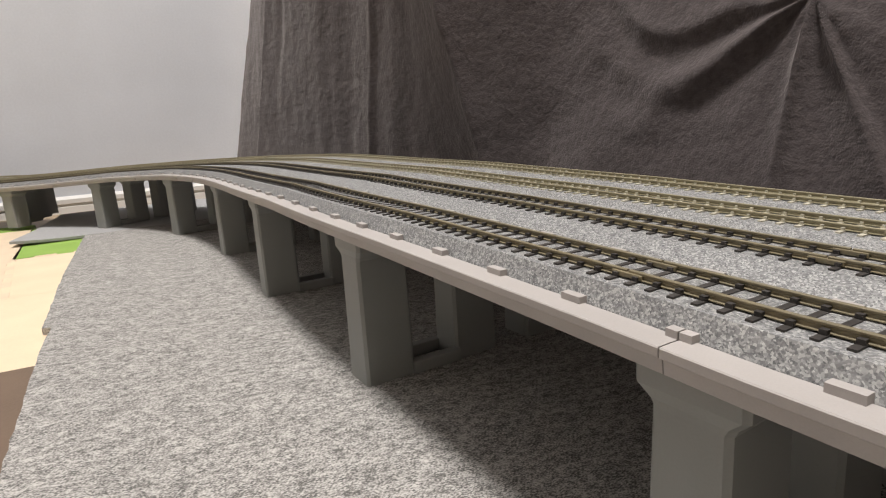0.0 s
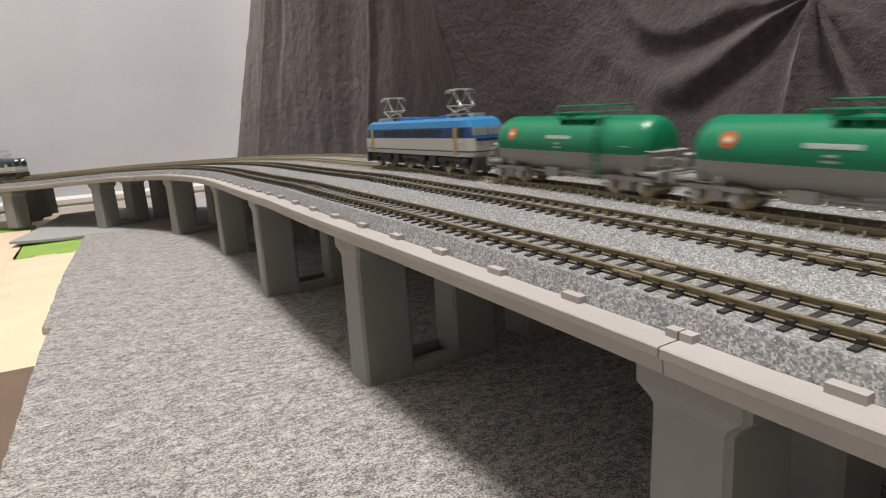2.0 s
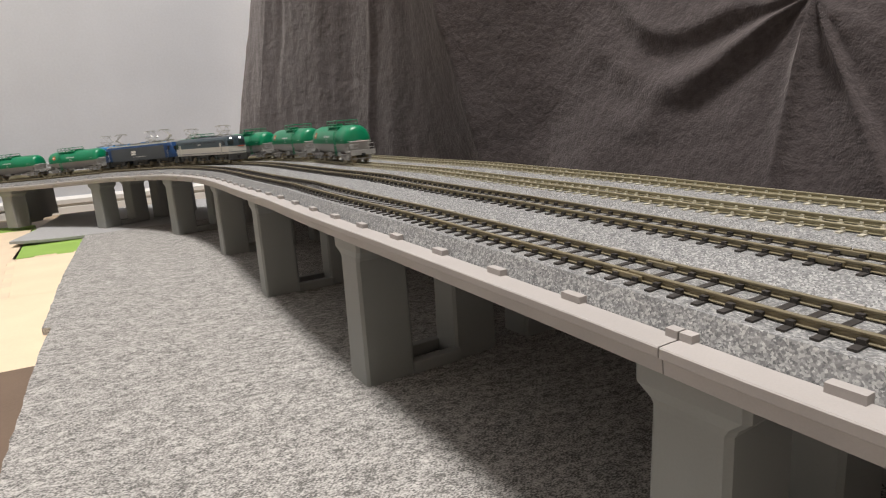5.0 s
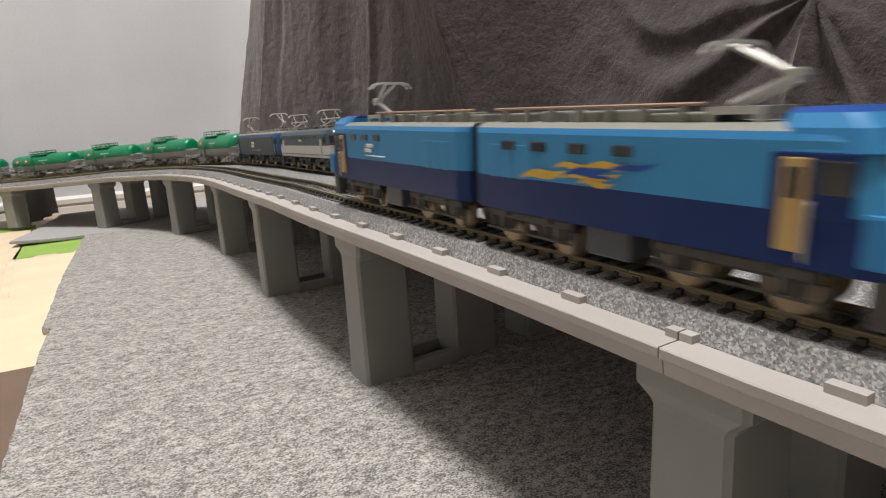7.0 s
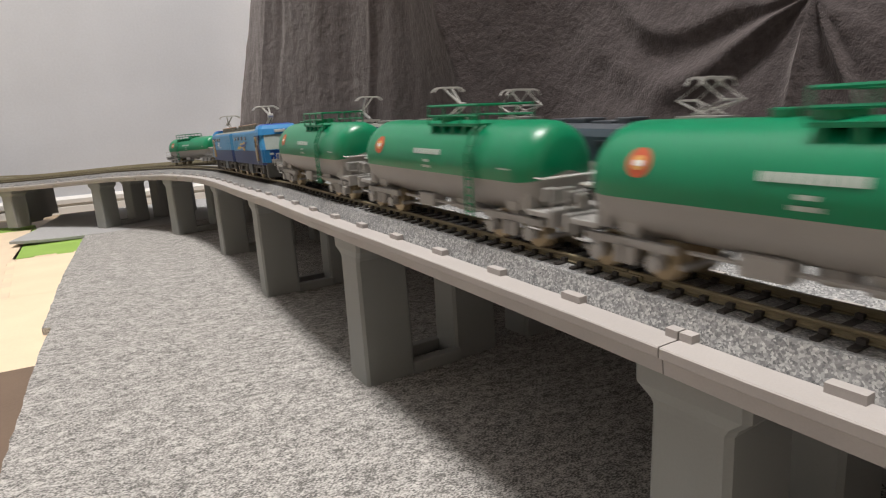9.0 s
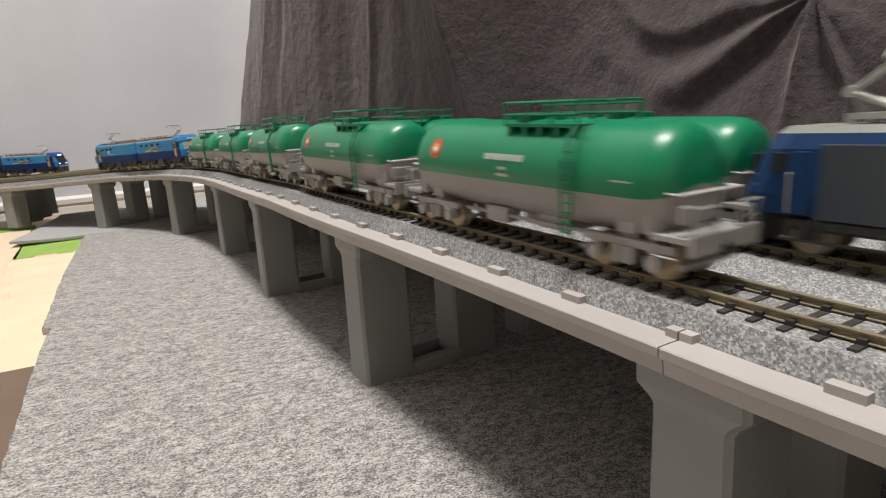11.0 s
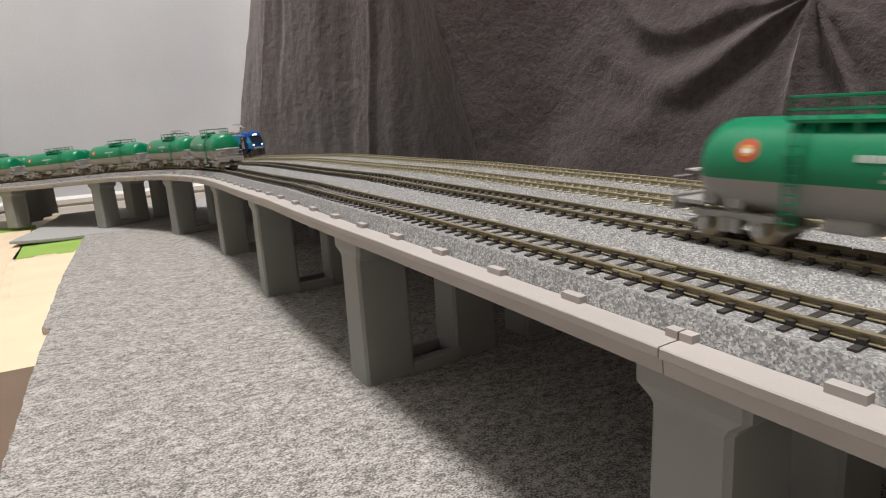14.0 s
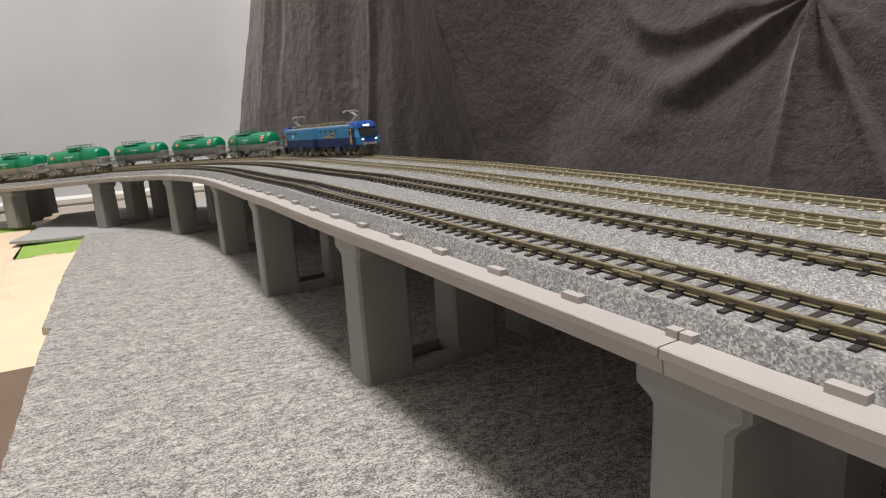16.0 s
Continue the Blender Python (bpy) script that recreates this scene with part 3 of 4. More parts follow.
def piers():
    for n in range(-3, 9):
        s = PIER_S + (n - 1) * 0.124 + (0.0095 if n == 0 else 0.0)
        row = []
        for ti, o in enumerate(TRACKS):
            e = pier(s + (0.62 * (o - TRACKS[0]) if n == 6 else 0.0), PIER_O + (o - TRACKS[0]))
            row.append(e)
        for i in (0, 2) if n != 6 else ():
            gap = (TRACKS[i + 1] - TRACKS[i]) - 0.0150
            bm = bmesh.new()
            box(bm, 0.0075, 0.0075 + gap, -0.0080, -0.0046, 0.0, 0.0042, 0.0004)
            box(bm, 0.0075, 0.0075 + gap, 0.0046, 0.0080, 0.0, 0.0042, 0.0004)
            part("tie_bar", bm, M_PIER, row[i])
    # plain piers under the rest of the loop
    s = PIER_S + 8 * 0.124
    while s < LOOP + PIER_S - 5 * 0.124:
        for o in TRACKS:
            pier(s, PIER_O + (o - TRACKS[0]))
        s += 0.124


room()
mats()
felts()
cloth()


# ---------------------------------------------------------------- rolling stock materials
M_TANKGREEN = make_mat("tank_green_paint", (0.0, 0.185, 0.082), 0.33, scale=70, vary=0.05, bump=0.03, fine=2500, second=(0.0, 0.21, 0.095), dist=0.0001)
M_TANKGREY = make_mat("tank_grey_paint", (0.29, 0.28, 0.265), 0.45, scale=70, vary=0.08, bump=0.03, fine=2500, dist=0.0001)
M_FRAME = make_mat("light_grey_frame", (0.34, 0.335, 0.325), 0.5, scale=150, vary=0.12)
M_DARK = make_mat("dark_grey_underframe", (0.055, 0.054, 0.05), 0.6, scale=200, vary=0.3, bump=0.1, fine=2500)
M_WHEEL = make_mat("browned_steel_wheel", (0.36, 0.30, 0.20), 0.4, 0.3, scale=200, vary=0.15)
M_WHITE = make_mat("white_lettering", (0.72, 0.72, 0.70), 0.5, scale=300, vary=0.05)
M_LETTER = make_mat("faded_white_lettering", (0.40, 0.47, 0.43), 0.5, scale=300, vary=0.06)
M_LOCOWHITE = make_mat("warm_white_loco_paint", (0.56, 0.55, 0.51), 0.4, scale=60, vary=0.04)
M_SKY = make_mat("bright_blue_paint", (0.038, 0.205, 0.45), 0.35, scale=60, vary=0.05, spec=0.22)
M_LIGHTBLUE = make_mat("light_blue_paint", (0.045, 0.235, 0.47), 0.35, scale=60, vary=0.05, spec=0.22)
M_NAVY = make_mat("navy_paint", (0.010, 0.030, 0.125), 0.35, scale=60, vary=0.06, spec=0.22)
M_ROYAL = make_mat("royal_blue_paint", (0.018, 0.070, 0.30), 0.35, scale=60, vary=0.06, spec=0.22)
M_DEEP = make_mat("deep_blue_paint", (0.018, 0.055, 0.155), 0.35, scale=60, vary=0.06, spec=0.25)
M_SLATE = make_mat("slate_blue_paint", (0.055, 0.082, 0.105), 0.4, scale=60, vary=0.06)
M_CHARCOAL = make_mat("charcoal_panel", (0.055, 0.066, 0.080), 0.45, scale=60, vary=0.06)
M_ROOF = make_mat("grey_roof_gear", (0.21, 0.215, 0.195), 0.6, scale=150, vary=0.1)
M_PANTO = make_mat("silver_pantograph", (0.45, 0.45, 0.43), 0.4, 0.5, scale=300, vary=0.08)
M_COPPER = make_mat("copper_bus_bar", (0.36, 0.24, 0.17), 0.45, 0.3, scale=300, vary=0.1)
M_GOLD = make_mat("gold_door_paint", (0.47, 0.33, 0.13), 0.4, 0.2, scale=200, vary=0.08)
M_GLASS = make_mat("dark_cab_glass", (0.035, 0.04, 0.045), 0.08, scale=100, vary=0.1)
# on windscreens this pale tone paints in reflected room light; lenses and boxes share it
M_PALE_GLARE = make_mat("pale_grey_and_glass_glare", (0.38, 0.44, 0.42), 0.15, scale=100, vary=0.1)
M_ORANGE = make_mat("orange_emblem", (0.66, 0.40, 0.12), 0.5, scale=300, vary=0.08)
M_RED = make_mat("red_emblem", (0.48, 0.09, 0.035), 0.5, scale=300, vary=0.08)
M_YELLOW = make_mat("yellow_decal", (0.56, 0.37, 0.05), 0.45, scale=300, vary=0.1)
M_BLACK = make_mat("black_rubber", (0.02, 0.02, 0.02), 0.6, scale=200, vary=0.2)
M_LAMP = glow_mat("lit_headlamp", (1.0, 0.93, 0.8), 3.0)


def add_box(e, name, x0, x1, y0, y1, z0, z1, mat, label="", bevel=0.0002):
    return part(name, box(bmesh.new(), *sorted((x0, x1)), *sorted((y0, y1)), z0, z1, bevel), mat, e, label)


def put_wheels(parent, ys, z=0.0029, r=0.0029):
    """Wheel pairs on their axles; each wheel is a part of the bogie."""
    for y in ys:
        for sx in (-1, 1):
            bm = bmesh.new()
            disc(bm, (0, 0, 0), (1, 0, 0), r, 0.0008, 20)
            disc(bm, (-sx * 0.0009, 0, 0), (1, 0, 0), r * 1.12, 0.0003, 20)
            disc(bm, (sx * 0.0009, 0, 0), (1, 0, 0), r * 0.4, 0.0005, 10)
            w = part("wheel", bm, M_WHEEL, parent, "browned metal wheel")
            w.location = (sx * 0.0045, y, z)


def car_bogie(car, y):
    """Two-axle freight bogie with open side frames."""
    b = part("bogie", freight_frame(), M_FRAME, car)
    b.location = (0, y, 0)
    put_wheels(b, (-0.0058, 0.0058))


def freight_frame():
    bm = bmesh.new()
    for sx in (-1, 1):
        x0, x1 = sorted((sx * 0.0060, sx * 0.0074))
        box(bm, x0, x1, -0.0088, 0.0088, 0.0046, 0.0060, 0.0003)
        for y in (-0.0058, 0.0058):
            box(bm, x0, x1, y - 0.0011, y + 0.0011, 0.0020, 0.0052, 0.0003)
            disc(bm, (sx * 0.0078, y, 0.0029), (1, 0, 0), 0.0013, 0.0003, 10)
        box(bm, x0, x1, -0.0019, 0.0019, 0.0020, 0.0050, 0.0004)
        for y in (-0.0012, 0.0012):
            disc(bm, (sx * 0.0073, y, 0.0034), (0, 0, 1), 0.0009, 0.0014, 8)
    box(bm, -0.0062, 0.0062, -0.0016, 0.0016, 0.0044, 0.0066)
    for y in (-0.0096, 0.0096):
        box(bm, -0.0064, 0.0064, y - 0.0004, y + 0.0004, 0.0024, 0.0032)
    return bm


TANK_L = 0.0724
TANK_R, TANK_Z = 0.0094, 0.0148


def tank_car(square):
    """Bogie tank wagon: green upper shell, grey belly, ladder, roof walkway, end platforms."""
    e = thing("tank_wagon", "green and grey tank wagon on grey bogies, on the rails", "tank wagon", "tank wagons")
    hl = TANK_L / 2
    sides = 40
    prof = [(0.0, 0.0)] + [(0.62 * TANK_R, 0.0006), (0.80 * TANK_R, 0.0014), (0.92 * TANK_R, 0.0028), (0.985 * TANK_R, 0.0046), (TANK_R, 0.0068)]
    ys = [(-hl + d, r) for r, d in prof] + [(-hl * 0.3, TANK_R * 1.0), (hl * 0.3, TANK_R)] + [(hl - d, r) for r, d in prof[::-1]]
    cut = math.radians(-13)
    for name, a0, a1, mat, label in (("upper_shell", cut, math.pi - cut, M_TANKGREEN, "glossy green upper shell"), ("belly", math.pi - cut, 2 * math.pi + cut, M_TANKGREY, "grey belly")):
        bm = bmesh.new()
        rings = []
        for y, r in ys:
            ring = []
            for k in range(sides // 2 + 1):
                a = a0 + (a1 - a0) * k / (sides // 2)
                ring.append(bm.verts.new((r * math.cos(a), y, TANK_Z + r * math.sin(a))))
            rings.append(ring)
        for u, w in zip(rings, rings[1:]):
            for k in range(sides // 2):
                bm.faces.new((u[k], u[k + 1], w[k + 1], w[k]))
        bmesh.ops.remove_doubles(bm, verts=bm.verts, dist=1e-6)
        bmesh.ops.recalc_face_normals(bm, faces=bm.faces)
        part(name, bm, mat, e, label, True)
    # centre sills, end platforms, saddles
    for sy in (-1, 1):
        add_box(e, "centre_sill", -0.0022, 0.0022, sy * 0.0215, sy * 0.0398, 0.0060, 0.0076, M_FRAME)
        add_box(e, "platform", -0.0082, 0.0082, sy * 0.0330, sy * 0.0394, 0.0068, 0.0078, M_FRAME)
        add_box(e, "end_beam", -0.0086, 0.0086, sy * 0.0396, sy * 0.0406, 0.0052, 0.0084, M_FRAME)
        add_box(e, "bolster", -0.0070, 0.0070, sy * 0.0277 - 0.0020, sy * 0.0277 + 0.0020, 0.0066, 0.0108, M_FRAME, bevel=0.0005)
        bm = bmesh.new()
        for x0, x1 in ((-0.0078, -0.0040), (0.0040, 0.0078)):
            box(bm, x0, x1, sy * 0.0323 - 0.0014, sy * 0.0323 + 0.0014, 0.0072, 0.0120, 0.0005)
        box(bm, -0.0078, 0.0078, sy * 0.0323 - 0.0012, sy * 0.0323 + 0.0012, 0.0074, 0.0100)
        part("saddle", bm, M_FRAME, e)
        add_box(e, "brake_wheel", -0.0080, -0.0052, sy * 0.0378 - 0.0004, sy * 0.0378 + 0.0004, 0.0096, 0.0122, M_FRAME, bevel=0.0003)
    bm = bmesh.new()
    box(bm, -0.0045, 0.0045, -0.0125, -0.0045, 0.0038, 0.0066, 0.0006)
    box(bm, -0.0060, -0.0020, 0.0030, 0.0100, 0.0034, 0.0068, 0.0006)
    disc(bm, (0, 0.0, 0.0058), (0, 0, 1), 0.0026, 0.0022, 12)
    tube(bm, [(-0.0050, -0.018, 0.0050), (-0.0050, 0.018, 0.0050)], 0.0004)
    part("valve_gear", bm, M_FRAME, e)
    for sy in (-1, 1):
        bm = bmesh.new()
        y = sy * 0.0402
        for sx in (-1, 1):
            tube(bm, [(sx * 0.0082, y, 0.0070), (sx * 0.0082, y, 0.0122), (sx * 0.0030, y, 0.0122), (sx * 0.0030, y, 0.0070)], 0.00025, 5)
        tube(bm, [(-0.0082, y, 0.0098), (-0.0030, y, 0.0098)], 0.0002, 5)
        tube(bm, [(0.0082, y, 0.0098), (0.0030, y, 0.0098)], 0.0002, 5)
        for sx in (-1, 1):
            tube(bm, [(sx * 0.0084, sy * 0.0340, 0.0070), (sx * 0.0084, sy * 0.0340, 0.0045), (sx * 0.0084, sy * 0.0378, 0.0045), (sx * 0.0084, sy * 0.0378, 0.0070)], 0.00022, 5)
        part("end_railing", bm, M_FRAME, e)
        bm = bmesh.new()
        box(bm, -0.0012, 0.0012, *sorted((sy * 0.0387, sy * 0.0417)), 0.0046, 0.0064, 0.0004)
        part("coupler", bm, M_BLACK, e)
        car_bogie(e, sy * 0.0277)
        bm = bmesh.new()
        tube(bm, [(TANK_R * 0.80, sy * (hl - 0.001), TANK_Z - 0.0010), (TANK_R * 0.80, sy * (hl + 0.0012), TANK_Z - 0.0010), (-TANK_R * 0.80, sy * (hl + 0.0012), TANK_Z - 0.0010), (-TANK_R * 0.80, sy * (hl - 0.001), TANK_Z - 0.0010)], 0.00022, 5)
        part("grab_rail", bm, M_WHITE, e)
    # roof walkway with railings and the manhole
    top = TANK_Z + TANK_R
    sides_ = {-1: (-0.0168, 0.0024, -0.0175), 1: (-0.0185, 0.0035, -0.0155)}
    for sx, (ya, yb, yl) in sides_.items():
        x = sx * 0.0052
        bm = bmesh.new()
        box(bm, x - 0.0018, x + 0.0018, ya, yb, top - 0.0012, top - 0.0006)
        k = 5
        for i in range(k):
            y = ya + 0.0012 + (yb - ya - 0.0024) * i / (k - 1)
            box(bm, x - 0.0016, x + 0.0016, y - 0.0005, y + 0.0005, top - 0.0034, top - 0.0010)
        part("walkway", bm, M_TANKGREEN, e)
        bm = bmesh.new()
        xo = sx * 0.0069
        for z in (top + 0.0011, top + 0.0033):
            tube(bm, [(xo, ya, z), (xo, yb, z)], 0.00028, 5)
        n = max(3, round((yb - ya) / 0.0055))
        for i in range(n + 1):
            y = ya + (yb - ya) * i / n
            tube(bm, [(xo, y, top - 0.0009), (xo, y, top + 0.0033)], 0.00024, 5)
        for y in (ya, yb):
            tube(bm, [(xo, y, top + 0.0033), (0, y, top + 0.0033)], 0.00024, 5)
        part("railing", bm, M_TANKGREEN, e)
    bm = bmesh.new()
    disc(bm, (0, 0.002, top), (0, 0, 1), 0.0030, 0.0010, 18)
    disc(bm, (0, 0.002, top + 0.0010), (0, 0, 1), 0.0034, 0.0003, 18)
    disc(bm, (0, -0.0060, top), (0, 0, 1), 0.0012, 0.0014, 12)
    box(bm, -0.0012, 0.0012, 0.0070, 0.0100, top - 0.0006, top + 0.0012, 0.0003)
    part("manhole", bm, M_TANKGREEN, e)
    for sx in (-1, 1):
        bm = bmesh.new()
        y0, y1 = sides_[sx][2] - 0.0012, sides_[sx][2] + 0.0012
        xo = sx * (TANK_R + 0.0008)
        for y in (y0, y1):
            tube(bm, [(sx * 0.0066, y, top - 0.0010), (sx * 0.0085, y, top - 0.0026), (xo, y, TANK_Z + 0.003), (xo, y, TANK_Z - 0.002), (xo * 0.97, y, 0.0046)], 0.00026, 5)
        for i in range(9):
            z = 0.0056 + i * 0.0017
            xx = xo if z < TANK_Z + 0.003 else xo + (sx * 0.0085 - xo) * (z - TANK_Z - 0.003) / (top - 0.0026 - TANK_Z - 0.003)
            tube(bm, [(xx, y0, z), (xx, y1, z)], 0.0002, 4)
        part("ladder", bm, M_TANKGREEN, e, "green side ladder")

    # emblems and lettering lie on the curved shell
    def patch(y0, y1, z0, z1, sx, mat, name, lift=0.00012, rnd=False, label=""):
        bm = bmesh.new()
        n = 16
        def on(y, z):
            dz = z - TANK_Z
            x = math.sqrt(max(1e-9, (TANK_R + lift) ** 2 - dz * dz))
            return Vector((sx * x, y, z))
        if rnd:
            cy, cz, r = (y0 + y1) / 2, (z0 + z1) / 2, (y1 - y0) / 2
            mid = bm.verts.new(on(cy, cz))
            ring = [bm.verts.new(on(cy + r * math.cos(2 * math.pi * k / 24), cz + r * math.sin(2 * math.pi * k / 24))) for k in range(24)]
            for k in range(24):
                bm.faces.new((mid, ring[k], ring[(k + 1) % 24]))
        else:
            rows = [[bm.verts.new(on(y, z0 + (z1 - z0) * j / 4)) for y in (y0, y1)] for j in range(5)]
            for u, w in zip(rows, rows[1:]):
                bm.faces.new((u[0], u[1], w[1], w[0]))
        bmesh.ops.recalc_face_normals(bm, faces=bm.faces)
        part(name, bm, mat, e, label)
    for sx in (-1, 1):
        f = -sx
        def yy(a, b):
            return tuple(sorted((f * a, f * b)))
        patch(*yy(0.0223, 0.0267), 0.0160, 0.0203, sx, M_RED, "emblem", 0.00010, True, "round red and orange emblem")
        patch(*yy(0.0234, 0.0256), 0.0171, 0.0192, sx, M_ORANGE, "emblem_ring", 0.00016, True)
        patch(*yy(0.0235, 0.0254), 0.0177, 0.0185, sx, M_WHITE, "emblem_bar", 0.00022)
        for i in range(10):
            a = -0.0054 + i * 0.00118
            patch(*yy(a, a + 0.00104), 0.0168, 0.0180, sx, M_LETTER, "lettering", 0.00012)
        patch(*yy(-0.0008, 0.0016), 0.0150, 0.0156, sx, M_LETTER, "lettering", 0.00012)
        patch(*yy(-0.0014, 0.0022), 0.0137, 0.0143, sx, M_LETTER, "lettering", 0.00012)
        patch(*yy(-0.0300, -0.0262), 0.0150, 0.0153, sx, M_LETTER, "lettering", 0.00012)
        if square:
            patch(*yy(-0.0300, -0.0252), 0.0158, 0.0212, sx, M_WHITE, "hazard_plate", 0.00012, False, "white plate with red bars")
            patch(*yy(-0.0296, -0.0256), 0.0190, 0.0207, sx, M_RED, "plate_bar", 0.0002)
            patch(*yy(-0.0296, -0.0256), 0.0163, 0.0180, sx, M_RED, "plate_bar", 0.0002)
    return e


def band_body(e, y0, y1, hw, levels, slant0, slant1, mats_, name="body", cab=0.006, nose=0.88, label=""):
    """A loco body: horizontal bands between levels (z, width factor); the ends recede by slant0 and slant1 at each level."""
    bm = bmesh.new()
    def ring(i):
        z, w = levels[i]
        x, n = hw * w, nose
        a0, a1 = y0 + slant0[i], y1 - slant1[i]
        c = 0.0007
        pts = [(-x * n + c, a0), (x * n - c, a0), (x * n, a0 + c), (x, a0 + cab), (x, a1 - cab), (x * n, a1 - c), (x * n - c, a1), (-x * n + c, a1), (-x * n, a1 - c), (-x, a1 - cab), (-x, a0 + cab), (-x * n, a0 + c)]
        return [bm.verts.new((px, py, z)) for px, py in pts]
    rings = [ring(i) for i in range(len(levels))]
    for i, (u, w) in enumerate(zip(rings, rings[1:])):
        for k in range(12):
            f = bm.faces.new((u[k], u[(k + 1) % 12], w[(k + 1) % 12], w[k]))
            f.material_index = i
    bm.faces.new(rings[0][::-1]).material_index = 0
    bm.faces.new(rings[-1]).material_index = len(levels) - 2
    return part(name, bm, mats_, e, label)


def loco_bogie(e, y, axles):
    bm = bmesh.new()
    span_ = (axles[-1] - axles[0]) / 2 + 0.0042
    for sx in (-1, 1):
        x0, x1 = sorted((sx * 0.0066, sx * 0.0080))
        box(bm, x0, x1, -span_, span_, 0.0052, 0.0067, 0.0003)
        box(bm, x0 - sx * 0.0006, x1 - sx * 0.0006, -span_ * 0.5, span_ * 0.5, 0.0062, 0.0082, 0.0003)
        for q in (-0.5, 0.5):
            disc(bm, (sx * 0.0078, q * span_, 0.0070), (0, 0, 1), 0.0010, 0.0011, 8)
        for a in axles:
            box(bm, x0, x1 + 0.0004, a - 0.0012, a + 0.0012, 0.0026, 0.0056, 0.0003)
            for q in (-0.0028, 0.0028):
                disc(bm, (sx * 0.0076, a + q, 0.0044), (0, 0, 1), 0.0007, 0.0011, 8)
        tube(bm, [(sx * 0.0082, -span_, 0.0030), (sx * 0.0082, span_, 0.0030)], 0.0003, 5)
        tube(bm, [(sx * 0.0078, -span_ - 0.0010, 0.0014), (sx * 0.0078, -span_ - 0.0010, 0.0052)], 0.0005, 5)
    box(bm, -0.0062, 0.0062, -span_ + 0.001, span_ - 0.001, 0.0044, 0.0086)
    b = part("bogie", bm, M_DARK, e)
    b.location = (0, y, 0)
    put_wheels(b, axles, 0.0036, 0.0036)


def single_arm(e, y, z, f, up=0.0105):
    """Single-arm pantograph; f tells to which end its knee points."""
    bm = bmesh.new()
    box(bm, -0.0042, 0.0042, y - 0.0045, y + 0.0045, z, z + 0.0010)
    for x in (-0.0036, 0.0036):
        for q in (-0.0038, 0.0038):
            disc(bm, (x, y + q, z - 0.0006), (0, 0, 1), 0.0008, 0.0008, 8)
    tube(bm, [(0, y - f * 0.003, z + 0.0012), (0, y + f * 0.0060, z + 0.0046)], 0.0006, 6)
    disc(bm, (0, y + f * 0.0060, z + 0.0046), (1, 0, 0), 0.0010, 0.0012, 8)
    tube(bm, [(0.0012, y - f * 0.0022, z + 0.0008), (0.0012, y + f * 0.0060, z + 0.0040)], 0.0003, 5)
    tube(bm, [(0, y + f * 0.0060, z + 0.0046), (-0.0016, y - f * 0.0030, z + up)], 0.0004, 6)
    tube(bm, [(0, y + f * 0.0060, z + 0.0046), (0.0016, y - f * 0.0030, z + up)], 0.0004, 6)
    for q in (-0.0012, 0.0012):
        yy = y - f * 0.0030 + q
        tube(bm, [(-0.0062, yy, z + up - 0.0012), (-0.0050, yy, z + up - 0.0001), (-0.0036, yy, z + up + 0.0003), (0.0036, yy, z + up + 0.0003), (0.0050, yy, z + up - 0.0001), (0.0062, yy, z + up - 0.0012)], 0.00032, 5)
    part("pantograph", bm, M_PANTO, e, "silver single-arm pantograph")


def diamond(e, y, z, up=0.0085):
    """Crossed-arm diamond pantograph with a twin collector."""
    bm = bmesh.new()
    box(bm, -0.0045, 0.0045, y - 0.0052, y + 0.0052, z + 0.0004, z + 0.0010)
    for x in (-0.0040, 0.0040):
        for q in (-0.0046, 0.0046):
            disc(bm, (x, y + q, z - 0.0002), (0, 0, 1), 0.0008, 0.0009, 8)
    for x in (-0.0034, 0.0034):
        for f in (-1, 1):
            tube(bm, [(x, y - f * 0.0018, z + 0.0012), (x * 1.05, y + f * 0.0058, z + 0.0042), (x * 0.9, y - f * 0.0010, z + up)], 0.00030, 5)
    for f in (-1, 1):
        tube(bm, [(-0.0036, y + f * 0.0058, z + 0.0042), (0.0036, y + f * 0.0058, z + 0.0042)], 0.00028, 5)
        tube(bm, [(-0.0034, y - f * 0.0018, z + 0.0012), (0.0036, y + f * 0.0058, z + 0.0042)], 0.0002, 5)
        yy = y + f * 0.0016
        tube(bm, [(-0.0066, yy, z + up - 0.0014), (-0.0056, yy, z + up - 0.0002), (-0.0040, yy, z + up + 0.0002), (0.0040, yy, z + up + 0.0002), (0.0056, yy, z + up - 0.0002), (0.0066, yy, z + up - 0.0014)], 0.00028, 5)
    part("pantograph", bm, M_PANTO, e, "silver diamond pantograph")


def roof_gear(e, y0, y1, z, mat, bus=None, seed=1):
    """Boxes, insulators and bus bars along the roof."""
    rng = random.Random(seed)
    y = y0
    while y < y1 - 0.006:
        l = rng.uniform(0.004, 0.010)
        w, h = rng.uniform(0.0025, 0.0050), rng.uniform(0.0006, 0.0015)
        add_box(e, "roof_box", -w, w, y, min(y + l, y1), z - 0.0006, z + h, mat, bevel=0.0003)
        y += l + rng.uniform(0.0008, 0.004)
    if bus:
        n = 7
        for i in range(n):
            yy = y0 + (y1 - y0) * (i + 0.5) / n
            part("insulator", disc(bmesh.new(), (-0.0052, yy, z + 0.0005), (0, 0, 1), 0.0007, 0.0012, 8), M_ROOF, e)
        bm = bmesh.new()
        tube(bm, [(-0.0052, y0, z + 0.0019), (-0.0052, y1, z + 0.0019)], 0.00025, 6)
        part("bus_bar", bm, bus, e, "copper roof bus bar")


